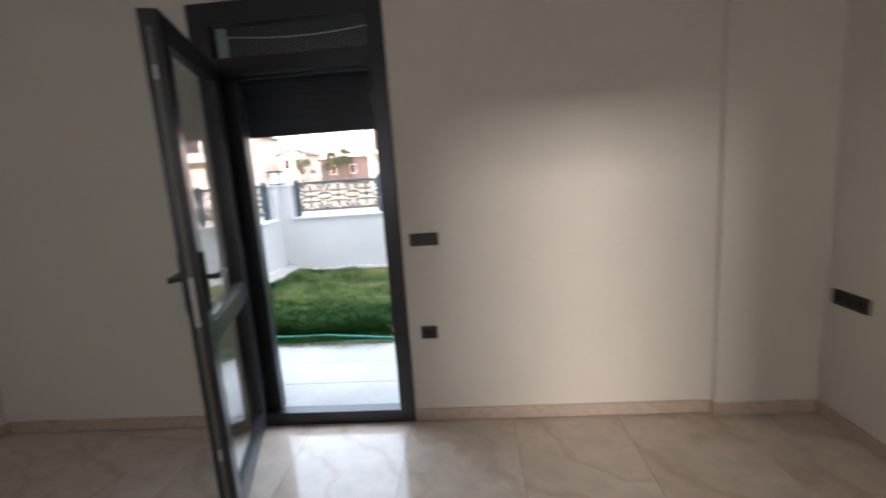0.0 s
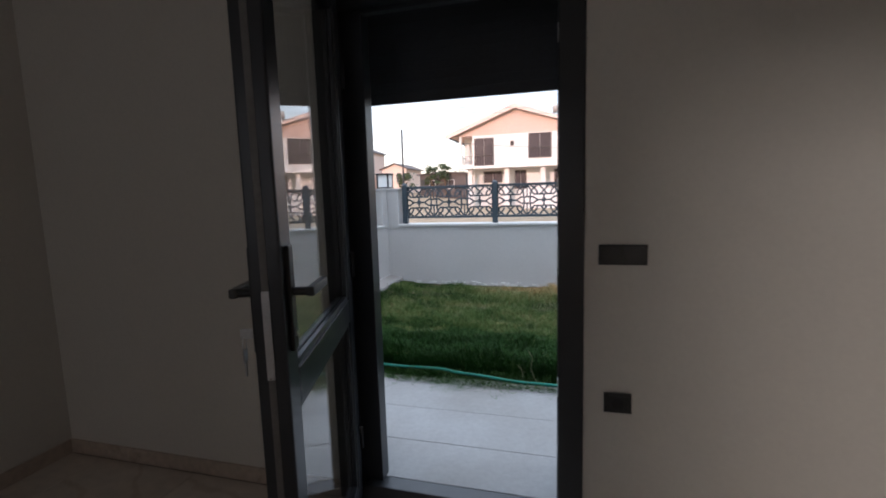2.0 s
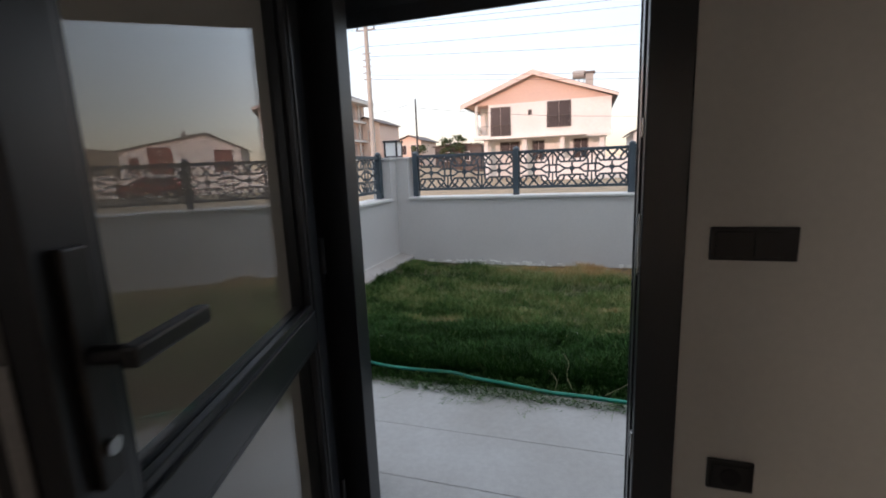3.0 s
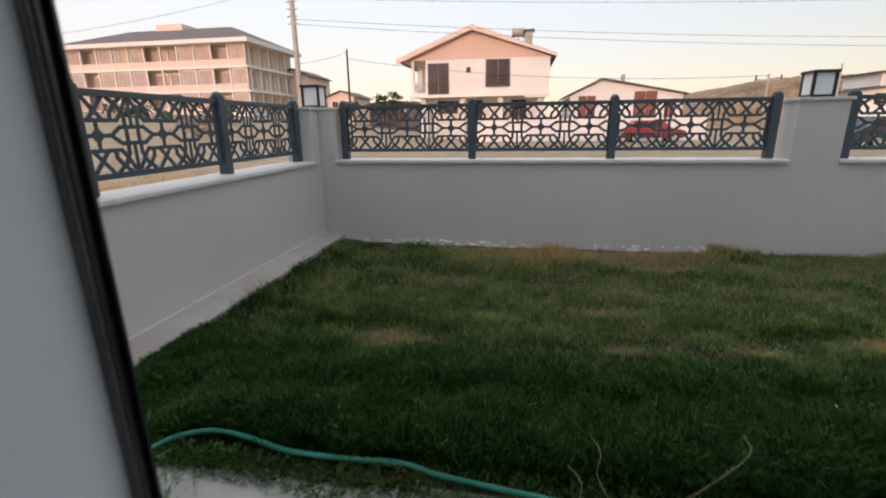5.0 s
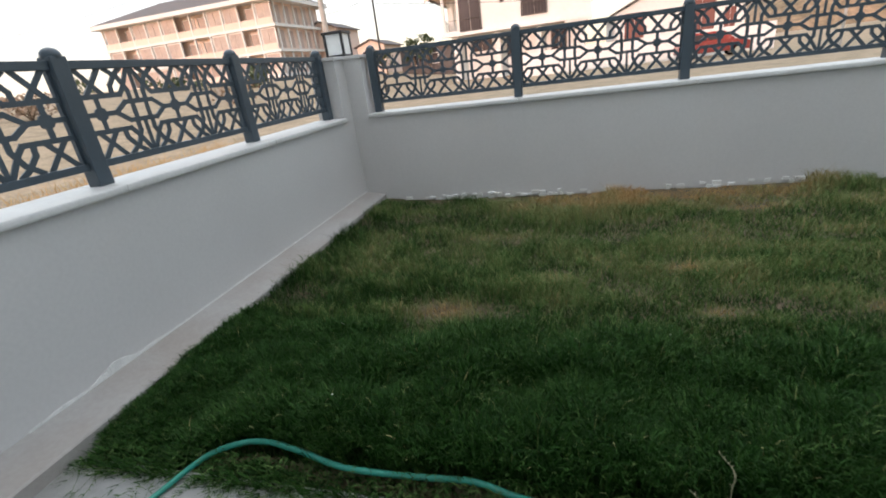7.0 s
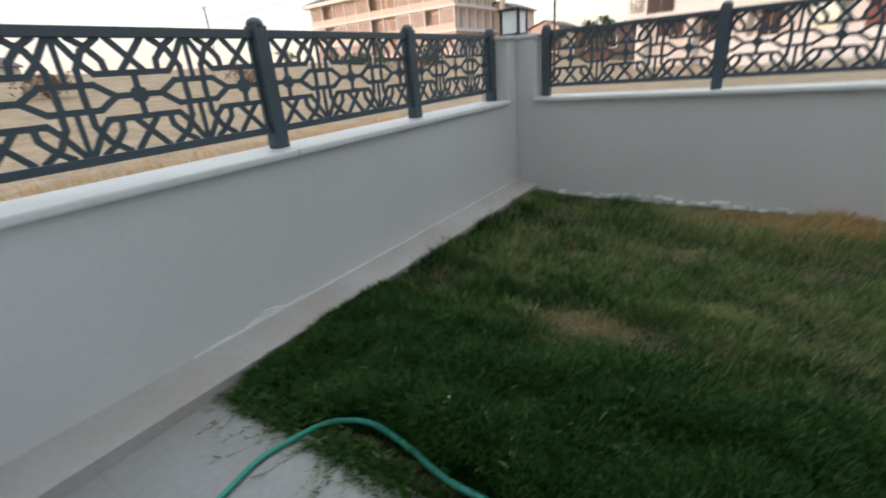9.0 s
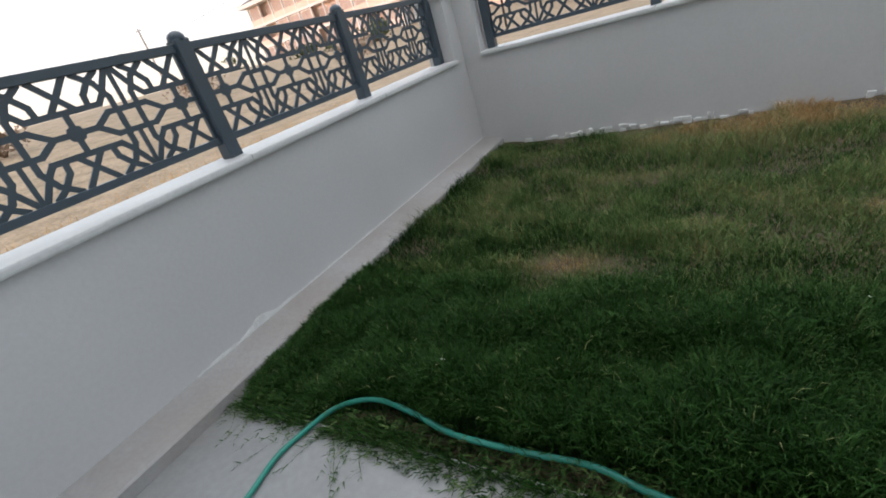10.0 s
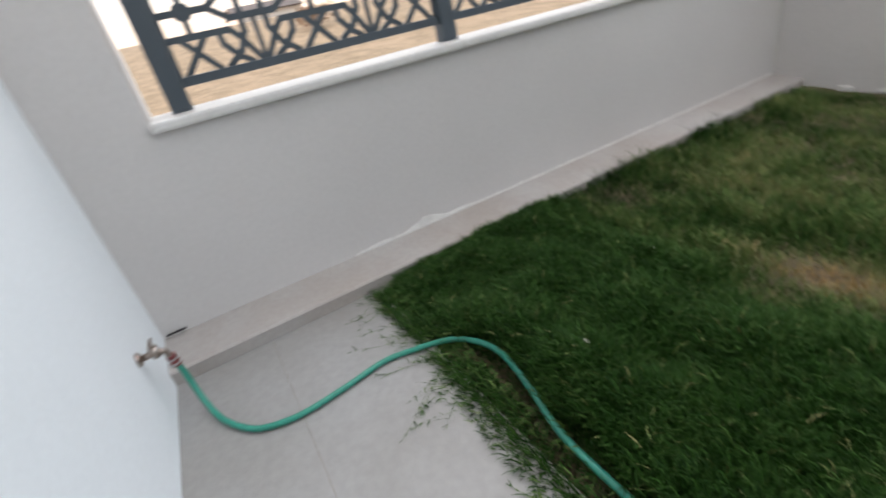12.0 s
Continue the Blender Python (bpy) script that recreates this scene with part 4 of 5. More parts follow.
    # tussocks stay at the green end, whose colour includes the clumps' inner shade
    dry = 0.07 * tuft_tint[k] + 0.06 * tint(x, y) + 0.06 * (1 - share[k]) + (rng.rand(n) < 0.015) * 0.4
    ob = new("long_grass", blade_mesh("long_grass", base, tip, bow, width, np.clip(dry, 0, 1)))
    tagged(ob, "long lush green grass in tussocks along the patio edge", "grass", kind="stuff")


lawn()


def runners():
    """Thin grass runners that creep from the lawn's edge onto the patio."""
    rng = np.random.RandomState(23)
    base, tip, bow, width, dry = [], [], [], [], []
    for k in range(430):
        x = LAWN_X + 0.05 + (3.9 if k < 380 else 6.5) * rng.rand()
        a = -math.pi / 2 + 1.3 * (rng.rand() - 0.5)
        length = (0.06 + 0.18 * rng.rand() ** 1.8) * (0.5 + 0.9 * abs(math.sin(3.1 * x + 1.7 * math.sin(5.3 * x))))
        p = np.array([x, LAWN_Y + 0.06, PATIO_Z + 0.02 + 0.03 * rng.rand()])
        steps = int(length / 0.018)
        for s in range(steps):
            a += 0.5 * (rng.rand() - 0.5)
            q = p + np.array([math.cos(a), math.sin(a), 0]) * 0.02
            q[2] = max(PATIO_Z + 0.003, p[2] - 0.006)
            base.append(p), tip.append(q), bow.append([0, 0, 0.0005]), width.append(0.0028), dry.append(0.2)
            if rng.rand() < 0.75:
                b = a + (1 if rng.rand() < 0.5 else -1) * (0.5 + 0.6 * rng.rand())
                r = p + np.array([math.cos(b), math.sin(b), 0.35 * rng.rand()]) * (0.018 + 0.03 * rng.rand())
                base.append(p), tip.append(r), bow.append([0, 0, 0.003]), width.append(0.0038), dry.append(0.02 + 0.2 * rng.rand())
            p = q
    # dense fringe at the patio's edge, parted where the hose lies
    line = np.array([tuple(p) for p in smooth_path(hose_line, 4)])[:, :2]
    for k in range(15000):
        x = LAWN_X + 0.05 + (4.2 if k < 12500 else 8.0) * rng.rand()
        y = LAWN_Y + 0.11 - 0.14 * rng.rand()
        a = -math.pi / 2 + 2.6 * (rng.rand() - 0.5)
        h = 0.025 + 0.045 * rng.rand()
        if ((line - (x, y)) ** 2).sum(1).min() < 0.0026:
            h *= 0.2
        p = np.array([x, y, PATIO_Z - 0.004])
        base.append(p), tip.append(p + np.array([math.cos(a) * h * 0.8, math.sin(a) * h * 0.5, h * (0.35 + 0.6 * rng.rand())]))
        bow.append([0, 0, h * 0.2]), width.append(0.003 + 0.002 * rng.rand()), dry.append(0.02 + 0.12 * rng.rand())
    # low mat of grass that has crept over the patio's edge
    for k in range(14000):
        x = LAWN_X + 0.01 + (4.6 if k < 12000 else 8.0) * rng.rand()
        reach = 0.02 + 0.06 * min(1, max(0, (x + 1.8) / 0.4)) + 0.05 * abs(math.sin(2.3 * x + 1.1 * math.sin(4.1 * x))) * (0.4 + 0.6 * rng.rand())
        y = LAWN_Y + 0.08 - (reach + 0.08) * rng.rand() ** 1.3
        if ((line - (x, y)) ** 2).sum(1).min() < 0.0006:
            continue
        a = -math.pi / 2 + 2.6 * (rng.rand() - 0.5)
        h = 0.014 + 0.034 * rng.rand()
        p = np.array([x, y, PATIO_Z - 0.002 if y < LAWN_Y else PATIO_Z - 0.03])
        base.append(p), tip.append(p + np.array([math.cos(a) * h, math.sin(a) * h, h * (0.15 + 0.6 * rng.rand())]))
        bow.append([0, 0, h * 0.2]), width.append(0.003 + 0.002 * rng.rand()), dry.append(0.02 + 0.25 * rng.rand() ** 2)
    ob = new("grass_runners", blade_mesh("grass_runners", np.array(base), np.array(tip), np.array(bow), np.array(width), np.array(dry)))
    tagged(ob, "thin grass runners trailing over the patio edge", "grass", kind="stuff")


runners()


def weed_stem(points, seeds):
    ob = thing("weed_stem", points[0], "pale dry weed stem leaning out of the long grass", "weed", "weeds")
    path = smooth_path(points, 6)
    part("stem", tube(bmesh.new(), path, 0.0013, 6, 0.0007), STRAW, ob, "", True)
    rnd = random.Random(seeds)
    bm = bmesh.new()
    for p in path[len(path) // 2:]:
        for _ in range(2):
            d = Vector((rnd.uniform(-1, 1), rnd.uniform(-1, 1), rnd.uniform(0, 1))).normalized() * 0.009
            rod(bm, p, p + d, 0.0013, 5, 0.0005)
    part("seed_head", bm, STRAW, ob)


weed_stem([(-0.26, 4.99, 0.09), (-0.15, 5.02, 0.15), (-0.06, 5.05, 0.21), (0.0, 5.07, 0.27), (-0.02, 5.08, 0.32)], 1)
weed_stem([(-0.40, 5.0, 0.09), (-0.44, 5.04, 0.16), (-0.43, 5.07, 0.22), (-0.46, 5.09, 0.26)], 2)
weed_stem([(-0.50, 4.99, 0.085), (-0.49, 5.02, 0.14), (-0.53, 5.04, 0.18)], 3)
rng_petal = random.Random(4)
for px, py in ((-1.613, 5.256), (-1.05, 5.62), (-0.4, 5.9), (-1.9, 5.9), (0.5, 5.5)):
    bm = bmesh.new()
    bmesh.ops.create_icosphere(bm, subdivisions=1, radius=1.0, matrix=Matrix.Translation((px, py, float(lawn_level(px, py)) + (0.195 if py < 5.6 else 0.11)))
                               @ Euler((0.4, 0.7, rng_petal.random() * 3)).to_matrix().to_4x4() @ Matrix.Diagonal((0.011, 0.006, 0.0025, 1)))
    single("fallen_petal", bm, LIME, "tiny white petal caught on the grass", "petal", "fallen petals")
stub = single("pipe_stub", rod(bmesh.new(), (WX + 0.012, 4.21, 0.178), (WX + 0.012, 4.28, 0.178), 0.0045, 8), RUBBER, "short dark pipe end on the wall plinth", "pipe")

# ---- land and distance ----
def land_level(x, y):
    """Open land: level, but rising gently to the west."""
    t = min(1.0, max(0.0, (-x - 7.0) / 34.0))
    return -0.14 + 3.0 * t * t * (3 - 2 * t)


land = bmesh.new()
steps = [-900, -400, -200, -100, -70, -55, -45, -40, -36, -32, -28, -25, -22, -19, -16, -13, -11, -9, -7, -4, 0, 10, 30, 60, 100, 200, 400, 900]
grid = [[land.verts.new((x, y, land_level(x, y))) for x in steps] for y in (-900, -300, -100, -40, -10, 0, 10, 20, 30, 40, 60, 100, 200, 400, 900)]
for a, b in zip(grid, grid[1:]):
    for k in range(len(steps) - 1):
        land.faces.new((a[k], a[k + 1], b[k + 1], b[k]))
single("ground", land, DRYLAND, "dry straw-coloured open land", "ground", kind="structure")
tufts = np.random.RandomState(31)
count = 26000
tx = np.where(tufts.rand(count) < 0.65, -3.05 - 7 * tufts.rand(count) ** 1.5, -3 + 12 * tufts.rand(count))
ty = np.where(tx < -3.0, 4.0 + 11 * tufts.rand(count), 8.6 + 7 * tufts.rand(count) ** 1.5)
tr = np.clip((-tx - 7.0) / 34.0, 0, 1)
tb = np.stack([tx, ty, -0.15 + 3.0 * tr * tr * (3 - 2 * tr)], 1)
ta = tufts.rand(count) * 6.28
th = 0.08 + 0.28 * tufts.rand(count) ** 2
tt = tb + np.stack([np.cos(ta) * th * 0.5, np.sin(ta) * th * 0.5, th], 1)
dry_ob = new("dry_grass", blade_mesh("dry_grass", tb, tt, np.stack([0 * th, 0 * th, th * 0.12], 1), 0.006 + 0.006 * tufts.rand(count), 0.75 + 0.25 * tufts.rand(count)))
tagged(dry_ob, "dry straw-coloured wild grass outside the garden wall", "dry grass", kind="stuff")


def window(parent, x0, x1, y, z0, z1, bars=1, frame=WHITEWASH, t=0.08, pane=DARKGLASS):
    """A framed window in a wall facing the garden (towards -y)."""
    ob = part("window", box(box(box(box(bmesh.new(), x0, x0 + t, y - 0.06, y + 0.02, z0, z1), x1 - t, x1, y - 0.06, y + 0.02, z0, z1),
                                x0 + t, x1 - t, y - 0.06, y + 0.02, z1 - t, z1), x0 + t, x1 - t, y - 0.06, y + 0.02, z0, z0 + t), frame, parent)
    w = (x1 - x0 - 2 * t) / bars
    for k in range(bars):
        part("pane", cube(x0 + t + k * w + 0.02, x0 + t + (k + 1) * w - 0.02, y - 0.03, y - 0.005, z0 + t, z1 - t), pane, ob)
    return ob


def gable_house():
    ob = thing("house", (-5.2, 48, -0.14), "white two-storey house with a salmon gable and solar tank", "house")
    x0, x1, y0, y1 = -10.95, 1.70, 48.0, 60.0
    part("wall", cube(-10.3, 1.4, 50.4, y1, -0.14, 3.9), WHITEWASH, ob, "recessed white ground floor wall")
    for px in (-10.0, -6.2, -2.6, 1.0):
        part("column", cube(px - 0.22, px + 0.22, 48.5, 48.95, -0.14, 3.8), WHITEWASH, ob)
    upper = bmesh.new()
    box(upper, x0 + 1.35, x1, y0, y1, 3.8, 7.0)
    box(upper, x0, x0 + 1.35, y0 + 2.5, y1, 3.8, 7.0)
    box(upper, x0, x0 + 1.35, y0, y0 + 2.5, 3.8, 4.15)
    part("wall", upper, WHITEWASH, ob, "white upper storey")
    part("gable", prism(bmesh.new(), [(-11.9, 7.0), (1.9, 7.0), (-5.25, 9.55)], 48.02, y1), PINK, ob, "salmon painted gable")
    roof = bmesh.new()
    prism(roof, [(-12.25, 6.95), (-5.25, 9.62), (1.95 + 0.35, 7.0), (2.3, 7.16), (-5.25, 9.82), (-12.25, 7.12)], 47.4, y1 + 0.5)
    part("roof", roof, ROOF, ob)
    fascia = bmesh.new()
    prism(fascia, [(-12.25, 6.68), (-5.25, 9.36), (2.3, 6.90), (2.3, 7.10), (-5.25, 9.83), (-12.25, 7.13)], 47.34, 47.4)
    part("fascia", fascia, VERGE, ob, "pale verge board")
    part("slab_band", cube(x0 - 0.15, x1 + 0.1, 47.85, 48.6, 3.72, 3.98), WHITEWASH, ob)
    for wx0, wx1, wz0, wz1 in ((-9.37, -7.42, 4.0, 6.72), (-3.97, -1.78, 4.55, 6.93)):
        win = window(ob, wx0, wx1, 47.98, wz0, wz1, 2, ROOF)
        rail = bmesh.new()
        rod(rail, (wx0, 47.85, wz0 + 1.0), (wx1, 47.85, wz0 + 1.0), 0.03, 6)
        for k in range(9):
            xx = wx0 + (wx1 - wx0) * k / 8
            rod(rail, (xx, 47.85, wz0), (xx, 47.85, wz0 + 1.0), 0.015, 5)
        part("railing", rail, ROOF, win)
    window(ob, -5.75, -5.40, 47.98, 5.85, 6.3, 1, ROOF, 0.05)
    for wx0, wx1, wz0 in ((-8.9, -6.9, 2.3), (-5.6, -4.4, 1.6), (-1.6, -0.2, 1.6)):
        window(ob, wx0, wx1, 50.38, wz0, 3.5, 2, ROOF)
    part("wing", cube(-0.4, 1.75, 47.9, 48.0, 3.56, 6.98), WHITEWASH, ob)
    rail = bmesh.new()
    for k in range(8):
        rod(rail, (x0 + 0.04, 48.1 + 0.32 * k, 4.15), (x0 + 0.04, 48.1 + 0.32 * k, 5.0), 0.025, 5)
    rod(rail, (x0 + 0.04, 48.05, 5.0), (x0 + 0.04, 50.5, 5.0), 0.035, 6)
    rod(rail, (x0, 48.05, 5.0), (x0 + 1.35, 48.05, 5.0), 0.035, 6)
    part("balcony_railing", rail, CONCRETE, ob)
    part("balcony_post", cube(x0, x0 + 0.25, 48.0, 48.25, 4.15, 7.0), WHITEWASH, ob)
    chim = part("chimney", cube(-0.55, 0.15, 49.0, 49.7, 7.6, 9.3), CONCRETE, ob)
    part("chimney_cap", cube(-0.7, 0.3, 48.85, 49.85, 9.3, 9.45), ROOF, chim)
    tank = bmesh.new()
    rod(tank, (-1.75, 50.3, 9.45), (-0.55, 50.3, 9.45), 0.40, 14)
    part("solar_tank", tank, CONCRETE, ob, "steel solar water tank")
    legs = bmesh.new()
    for xx in (-1.6, -1.15, -0.7):
        rod(legs, (xx, 50.3, 8.0), (xx, 50.3, 9.1), 0.05, 6)
        rod(legs, (xx, 49.3, 7.9), (xx, 50.3, 9.1), 0.04, 6)
    part("tank_stand", legs, STEEL, ob)


gable_house()


def apartment_block():
    ob = thing("apartment_building", (-48, 60, -0.14), "peach four-storey apartment building with glazed balconies", "building")
    x0, x1, y0, y1, h = -61.5, -35.0, 60.0, 73.0, 2.95
    part("wall", cube(x0 + 0.6, x1 - 0.6, y0 + 1.3, y1, -0.14, 11.5), PEACH, ob)
    for k in range(1, 5):
        z = h * k - 0.25
        part("floor_band", cube(x0 - 0.2, x1 + 0.2, y0, y1 + 0.2, z, z + 0.32), WHITEWASH, ob, "pale floor slab edge")
    part("eaves_board", cube(x0 - 0.9, x1 + 0.9, y0 - 0.8, y1 + 0.8, 11.5, 12.0), WHITEWASH, ob, "white eaves board")
    roof = bmesh.new()
    a = [roof.verts.new(p) for p in ((x0 - 0.9, y0 - 0.8, 12.0), (x1 + 0.9, y0 - 0.8, 12.0), (x1 + 0.9, y1 + 0.8, 12.0), (x0 - 0.9, y1 + 0.8, 12.0))]
    b = [roof.verts.new(p) for p in ((x0 + 6, y0 + 5.5, 14.5), (x1 - 5, y0 + 5.5, 14.5), (x1 - 5, y1 - 5.5, 14.5), (x0 + 6, y1 - 5.5, 14.5))]
    roof.faces.new(b)
    roof.faces.new(a[::-1])
    for i in range(4):
        j = (i + 1) % 4
        roof.faces.new((a[i], a[j], b[j], b[i]))
    bmesh.ops.recalc_face_normals(roof, faces=roof.faces[:])
    part("roof", roof, ROOF, ob, "dark slate hipped roof")
    part("stair_head", cube(-51, -47, 65, 68, 13.6, 15.1), PEACH, ob)
    bays = 11
    w = (x1 - x0) / bays
    for k in range(1, 4):
        z = h * k + 0.07
        for i in range(bays):
            a0 = x0 + i * w
            part("pillar", cube(a0 - 0.09, a0 + 0.09, y0 + 0.02, y0 + 0.25, z, z + h - 0.33), WHITEWASH, ob)
            deep = i in (1, 5, 6, 9)
            if deep:
                window(ob, a0 + 0.25, a0 + w - 0.25, y0 + 1.28, z, z + 2.2, 2, WHITEWASH, 0.08, HAZED_PANE)
            else:
                window(ob, a0 + 0.12, a0 + w - 0.12, y0 + 0.3, z, z + 2.58, 2, WHITEWASH, 0.14, HAZED_PANE)
            part("balcony_glass", cube(a0 + 0.1, a0 + w - 0.1, y0 + 0.05, y0 + 0.09, z, z + 0.75), PEACH, ob)
        for i in range(5):
            b0 = y0 + 1.5 + i * 2.3
            side_win = bmesh.new()
            box(side_win, x1 - 0.62, x1 - 0.55, b0, b0 + 1.3, z + 0.2, z + 2.3)
            part("window", side_win, HAZED_PANE, ob)
            part("pillar", cube(x1 - 0.25, x1 - 0.05, b0 - 0.6, b0 - 0.4, z, z + h - 0.33), WHITEWASH, ob)


apartment_block()


def plain_house(name, label, x0, x1, y0, depth, eave, ridge, ridge_x, wall, windows, pane):
    ob = thing(name, ((x0 + x1) / 2, y0, -0.14), label, "house")
    part("wall", prism(bmesh.new(), [(x0, -0.14), (x1, -0.14), (x1, eave), (ridge_x, ridge), (x0, eave)], y0, y0 + depth), wall, ob)
    roof = prism(bmesh.new(), [(x0 - 0.4, eave - 0.10), (ridge_x, ridge + 0.02), (x1 + 0.4, eave - 0.10), (x1 + 0.4, eave + 0.06), (ridge_x, ridge + 0.2), (x0 - 0.4, eave + 0.06)], y0 - 0.4, y0 + depth + 0.3)
    part("roof", roof, ROOF, ob)
    for a, b, z0, z1 in windows:
        window(ob, a, b, y0 - 0.02, z0, z1, 2, WHITEWASH, 0.08, pane)
    return ob


low = plain_house("house", "low white house with rust red shutters", 4.3, 15.4, 55, 9, 3.95, 5.45, 7.4, WHITEWASH, ((5.1, 7.0, 1.6, 4.0), (10.6, 13.0, 1.2, 4.35), (13.6, 14.7, 1.5, 3.4)), BRICKRED)
part("chimney", cube(9.7, 10.05, 57, 57.4, 4.5, 6.1), CONCRETE, low)
plain_house("house", "small peach house far behind the fence", -37.5, -32.5, 72, 8, 8.6, 9.6, -35, PEACH, ((-36.9, -35.6, 5.6, 7.6), (-34.6, -33.3, 5.6, 7.6)), HAZED_PANE)
plain_house("house", "small peach house far behind the fence", -30.5, -26.2, 74, 8, 5.6, 6.4, -28.2, PEACH, ((-29.8, -28.7, 3.4, 5.0), (-28.0, -27.0, 3.4, 5.0)), DARKGLASS)
white = plain_house("house", "white house with a roof terrace on the slope", 34.0, 50.0, 60, 9, 4.1, 4.7, 40, WHITEWASH, ((35.5, 37.2, 2.6, 3.9), (38.5, 40.4, 2.6, 3.9), (42, 44, 2.6, 3.9)), DARKGLASS)
part("terrace_room", cube(36.5, 49.0, 61, 67, 4.6, 5.9), WHITEWASH, white)
for k in range(6):
    part("terrace_window", cube(37.0 + 2 * k, 38.2 + 2 * k, 60.93, 60.99, 4.9, 5.7), DARKGLASS, white)
part("terrace_roof", cube(36.0, 49.5, 60.5, 67.5, 5.9, 6.05), ROOF, white)
plain_house("house", "far white house on the rising land", -84, -74, 16, 9, 5.4, 6.6, -79, WHITEWASH, ((-82.5, -80.5, 2.4, 4.2), (-78, -76, 2.4, 4.2)), DARKGLASS)
shed = plain_house("shed", "dark flat shed among far trees", -22.5, -15.2, 70, 5, 4.3, 4.5, -19, ROOF, ((-21, -20, 2, 3.4), (-18, -17, 2, 3.4)), DARKGLASS)
single("yard_wall", cube(-4.0, 13.0, 41.5, 41.8, -0.14, 1.55), WHITEWASH, "white low boundary wall of the far houses", "wall", kind="structure")


def hillside():
    bm = bmesh.new()
    nx, ny = 90, 24
    rows = []
    for j in range(ny + 1):
        row = []
        for i in range(nx + 1):
            x, y = 18 + 190 * i / nx, 118 + 90 * j / ny
            t = min(1, max(0, (x - 24) / 42))
            up = 12.5 * t * t * (3 - 2 * t) + 1.2 * noise.noise((x * 0.045, 3, 0)) * t
            s = math.sin(math.pi / 2 * min(1, j / ny * 4.0))
            row.append(bm.verts.new((x, y, -0.6 + up * s + 0.5 * noise.noise((x * 0.3, y * 0.3, 1)) * t)))
        rows.append(row)
    for a, b in zip(rows, rows[1:]):
        for i in range(nx):
            bm.faces.new((a[i], a[i + 1], b[i + 1], b[i]))
    single("hillside", bm, HILL, "scrubby brown hillside on the horizon", "hill", kind="structure", smooth=True)


hillside()


def tree(x, y, height, spread, seed):
    ob = thing("tree", (x, y, -0.14), "dark olive tree far off", "tree", "far trees")
    rnd = random.Random(seed)
    bm = bmesh.new()
    trunk = smooth_path([(x, y, -0.14), (x + 0.1, y, height * 0.3), (x - 0.05, y, height * 0.65)], 4)
    tube(bm, trunk, 0.16, 8, 0.07)
    for k in range(5):
        a = k * 1.3 + rnd.random()
        rod(bm, (x, y, height * (0.4 + 0.05 * k)), (x + math.cos(a) * spread * 0.6, y + math.sin(a) * spread * 0.6, height * (0.62 + 0.07 * k)), 0.06, 6, 0.02)
    part("trunk", bm, BARK, ob)
    crown = bmesh.new()
    clumps = [(rnd.gauss(0, 0.5) * spread, rnd.gauss(0, 0.5) * spread, height * (0.55 + 0.42 * rnd.random())) for _ in range(16)]
    for cx, cy, cz in clumps:
        for _ in range(34):
            p = Vector((x + cx + rnd.gauss(0, 0.22) * spread, y + cy + rnd.gauss(0, 0.22) * spread, cz + rnd.gauss(0, 0.12) * spread))
            u = Vector((rnd.uniform(-1, 1), rnd.uniform(-1, 1), rnd.uniform(-1, 1))).normalized() * 0.16
            v = u.orthogonal().normalized() * 0.10
            crown.faces.new([crown.verts.new(p + q) for q in (-u, v, u, -v)])
    part("crown", crown, LEAF, ob)


for tx0, ty0, hh, ss, sd in ((-20.0, 68, 5.4, 1.0, 1), (-18.2, 69, 5.8, 0.9, 2), (-23.4, 66, 4.4, 1.2, 3), (-16.6, 72, 5.0, 1.0, 4), (43.5, 58, 7.2, 1.3, 5), (-66, 58, 6.0, 1.6, 6), (-26.0, 40, 3.4, 1.6, 7), (-30, 36, 3.0, 1.5, 8)):
    tree(tx0, ty0, hh, ss, sd)


def shrub(x, y, height, spread, seed):
    ob = thing("shrub", (x, y, land_level(x, y)), "dry brownish shrub on the open land", "shrub", "wild shrubs")
    rnd = random.Random(seed)
    g = land_level(x, y)
    bm = bmesh.new()
    for k in range(6):
        a = k * 1.05 + rnd.random()
        rod(bm, (x, y, g - 0.05), (x + math.cos(a) * spread * 0.5, y + math.sin(a) * spread * 0.5, g + height * 0.8), 0.03, 5, 0.01)
    part("stem_clump", bm, BARK, ob)
    crown = bmesh.new()
    for _ in range(420):
        p = Vector((x + rnd.gauss(0, 0.38) * spread, y + rnd.gauss(0, 0.38) * spread, g + height * (0.15 + 0.85 * rnd.random() ** 0.8)))
        u = Vector((rnd.uniform(-1, 1), rnd.uniform(-1, 1), rnd.uniform(-1, 1))).normalized() * 0.09
        v = u.orthogonal().normalized() * 0.05
        crown.faces.new([crown.verts.new(p + q) for q in (-u, v, u, -v)])
    part("crown", crown, DRYLEAF, ob)


for k in range(3):
    a = 0.30 + k * 0.31
    r = 24 + (k * 37) % 17
    shrub(-1 - r * math.cos(a), 4.3 + r * math.sin(a), 0.9 + 0.15 * (k % 5), 1.1 + 0.3 * (k % 4), k)


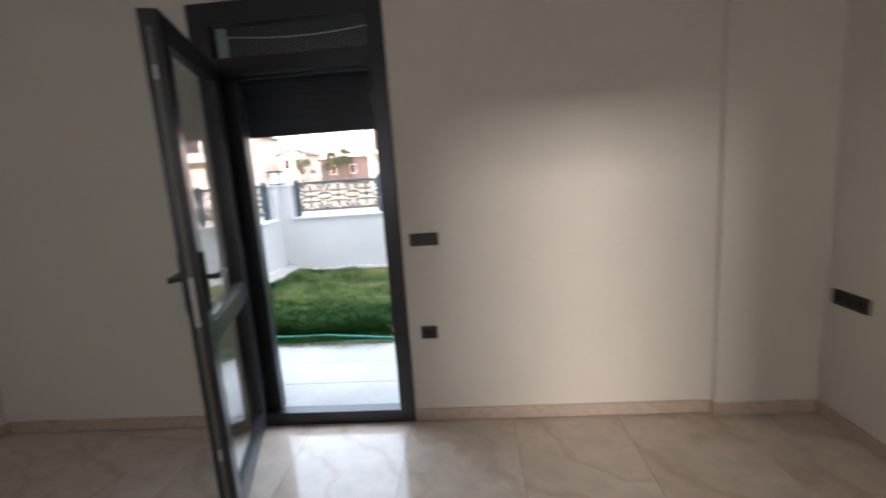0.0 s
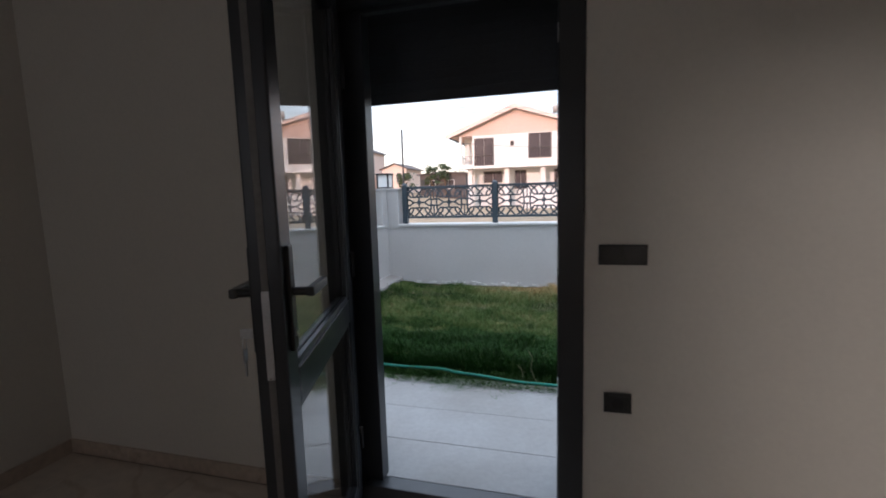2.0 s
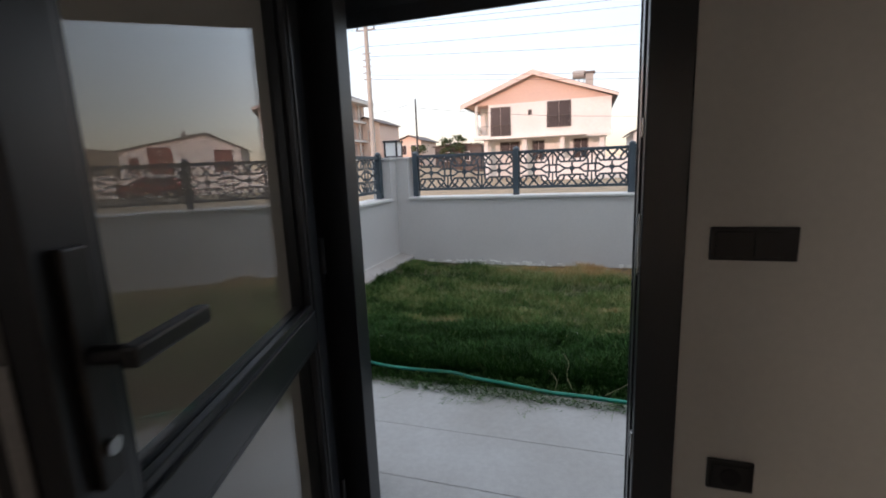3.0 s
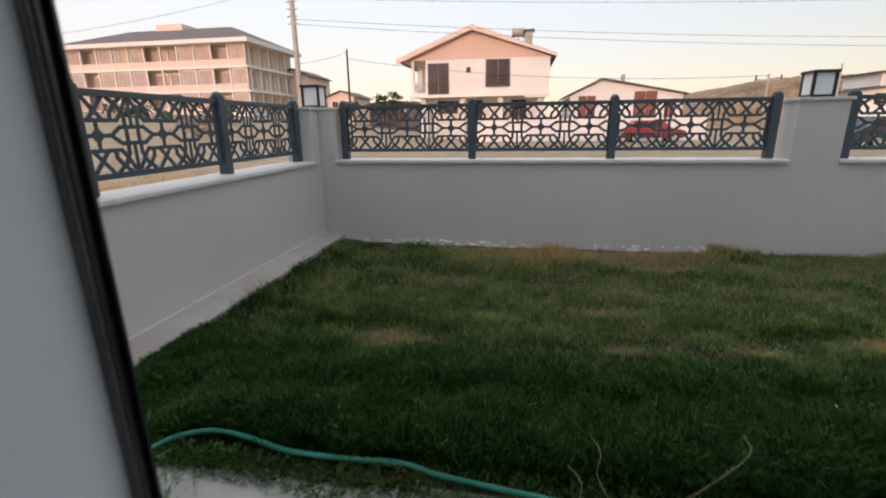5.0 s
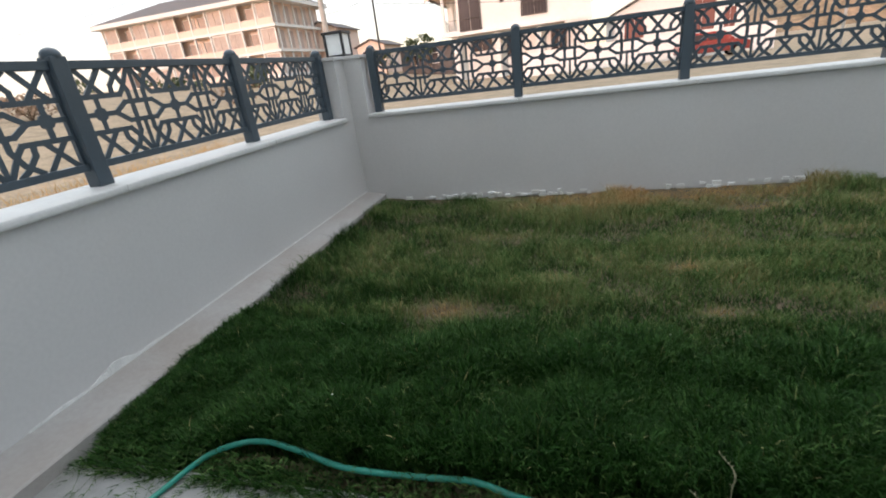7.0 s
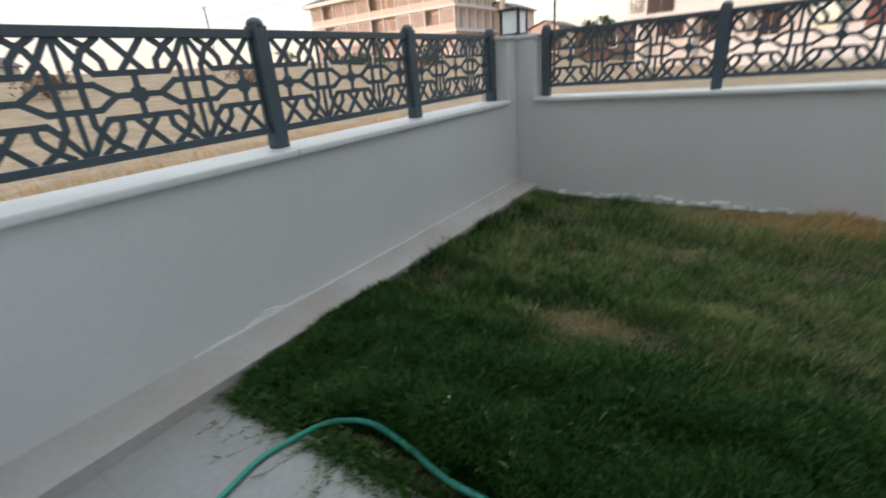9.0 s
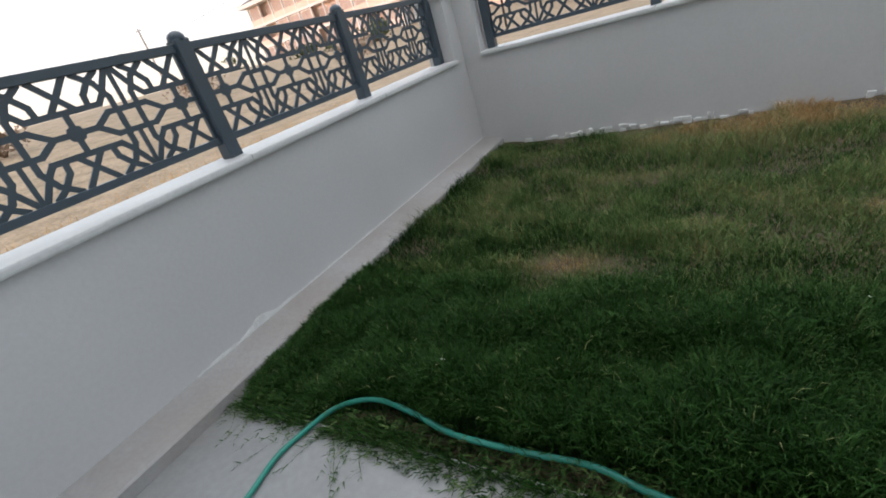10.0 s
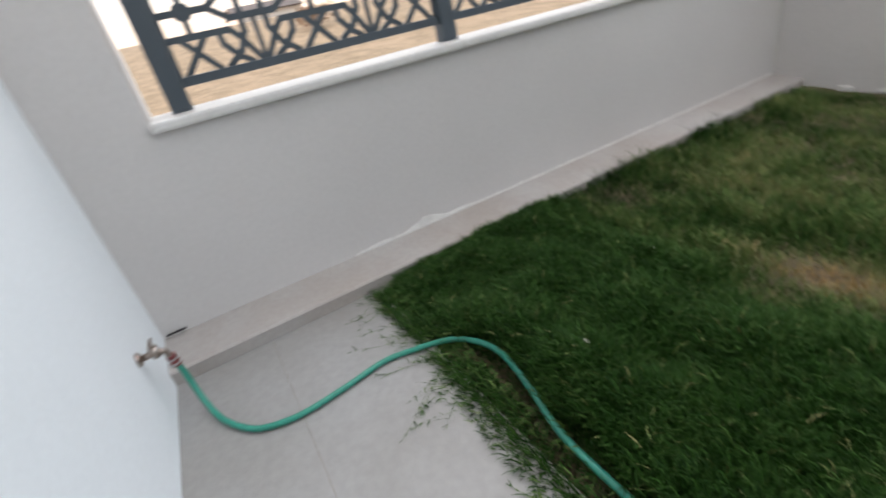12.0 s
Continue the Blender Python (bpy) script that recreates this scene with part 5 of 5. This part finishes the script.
def utility_pole(x, y, height, r, arms, label, lean=0.0, mast=CONCRETE):
    ob = thing("utility_pole", (x, y, -0.14), label, "utility pole", "utility poles")
    part("mast", rod(bmesh.new(), (x, y, -0.14), (x + lean, y, height), r * 1.35, 12, r), mast, ob)
    for k in range(arms):
        z = height - 0.35 - 0.55 * k
        arm = part("crossarm", strip(bmesh.new(), (x + lean - 0.75, y, z), (x + lean + 0.75, y, z), 0.09, 0.09, (0, 1, 0)), CONCRETE, ob)
        for dx in (-0.68, 0.0, 0.68):
            part("insulator", rod(bmesh.new(), (x + lean + dx, y, z), (x + lean + dx, y, z + 0.28), 0.06, 8, 0.035), LANTERN_BLACK, arm)
    return ob


utility_pole(-15.95, 35, 11.7, 0.15, 1, "tall grey concrete utility pole with insulators")
rack = bpy.data.objects["utility_pole"]
for k in range(5):
    part("bracket", strip(bmesh.new(), (-16.3, 34.9, 7.9 + 0.45 * k), (-15.6, 34.9, 7.9 + 0.45 * k), 0.07, 0.07, (0, 1, 0)), CONCRETE, rack)
utility_pole(-12.34, 35, 6.2, 0.06, 0, "thin dark steel pole", 0.0, LANTERN_BLACK)
utility_pole(13.7, 35, 3.9, 0.06, 1, "small far pole with a crossarm")
utility_pole(32.0, 60, 6.8, 0.08, 0, "thin grey pole beside the white house")
utility_pole(-89.8, 60, 15.6, 0.14, 1, "far utility pole with a crossarm")


def power_line(p, q, sag):
    p, q = Vector(p), Vector(q)
    path = [p.lerp(q, k / 24) - Vector((0, 0, sag * 4 * (k / 24) * (1 - k / 24))) for k in range(25)]
    single("power_line", tube(bmesh.new(), path, 0.012, 5), CABLE, "thin dark overhead power line", "cable", "power lines")


for k, (z, far_z) in enumerate(((11.6, 13.8), (11.3, 13.2), (10.2, 12.4), (9.5, 9.9), (8.2, 7.0), (7.9, 6.5))):
    power_line((-15.95, 35, z), (62, 40 + 2 * k, far_z), 1.0)
power_line((-15.95, 35, 11.6), (-55, 20, 16.5), 0.8)
power_line((-15.95, 35, 11.3), (-55, 22, 15.2), 0.8)
power_line((-15.95, 35, 10.3), (-70, 40, 9.5), 1.6)
power_line((-12.34, 35, 5.6), (13.7, 35, 3.8), 0.6)
power_line((-15.95, 35, 5.4), (-12.34, 35, 6.0), 0.1)


def parked_car(x, y, paint, label, turn=0.0):
    ob = thing("car", (x, y, -0.14), label, "car", "parked cars")
    g = -0.14
    body = prism(bmesh.new(), [(x - 2.0, g + 0.3), (x + 2.0, g + 0.3), (x + 2.05, g + 0.75), (x + 1.3, g + 0.95), (x - 1.9, g + 0.98), (x - 2.05, g + 0.7)], y - 0.8, y + 0.8)
    bmesh.ops.bevel(body, geom=body.edges[:], offset=0.06, segments=2, affect="EDGES")
    part("body", body, paint, ob)
    cabin = prism(bmesh.new(), [(x - 1.7, g + 0.95), (x + 1.15, g + 0.95), (x + 0.5, g + 1.48), (x - 1.3, g + 1.50)], y - 0.7, y + 0.7)
    bmesh.ops.bevel(cabin, geom=cabin.edges[:], offset=0.05, segments=2, affect="EDGES")
    cab = part("cabin", cabin, paint, ob)
    for a, b in ((-1.35, -0.45), (-0.38, 0.45)):
        part("window", cube(x + a, x + b, y - 0.72, y - 0.70, g + 1.02, g + 1.38), DARKGLASS, cab)
    for wx in (-1.25, 1.3):
        for wy in (-0.8, 0.62):
            wheel = part("wheel", rod(bmesh.new(), (x + wx, y + wy, g + 0.32), (x + wx, y + wy + 0.18, g + 0.32), 0.32, 18), RUBBER, ob)
            part("rim", rod(bmesh.new(), (x + wx, y + wy - 0.01, g + 0.32), (x + wx, y + wy + 0.19, g + 0.32), 0.19, 12), STEEL, wheel)


parked_car(8.4, 38.5, CARRED, "red car parked beyond the fence")
parked_car(17.5, 30, CARBLUE, "dark slate car parked beyond the fence")

# ---- floor tiles, last ----
TILE_W, TILE_L, JOINT = 0.60, 1.20, 0.003
tile_meshes = {}
for i in range(-6, 4):
    for j in range(-1, 5):
        x0, x1 = max(ROOM_L, 0.43 + TILE_W * i), min(ROOM_R, 0.43 + TILE_W * (i + 1))
        y1, y0 = WALL_IN - TILE_L * j, WALL_IN - TILE_L * (j + 1)
        y0, y1 = max(y0, ROOM_BACK), min(y1, 3.79)
        if x1 - x0 < 0.03 or y1 - y0 < 0.03:
            continue
        key = (round(x1 - x0, 3), round(y1 - y0, 3))
        if key not in tile_meshes:
            tile_meshes[key] = finish("tile", cube(JOINT / 2, key[0] - JOINT / 2, JOINT / 2, key[1] - JOINT / 2, -0.006, 0.0), MARBLE)
        tile = new("tile", tile_meshes[key])
        tile.parent = floor
        tile.location = (x0, y0, 0.0)
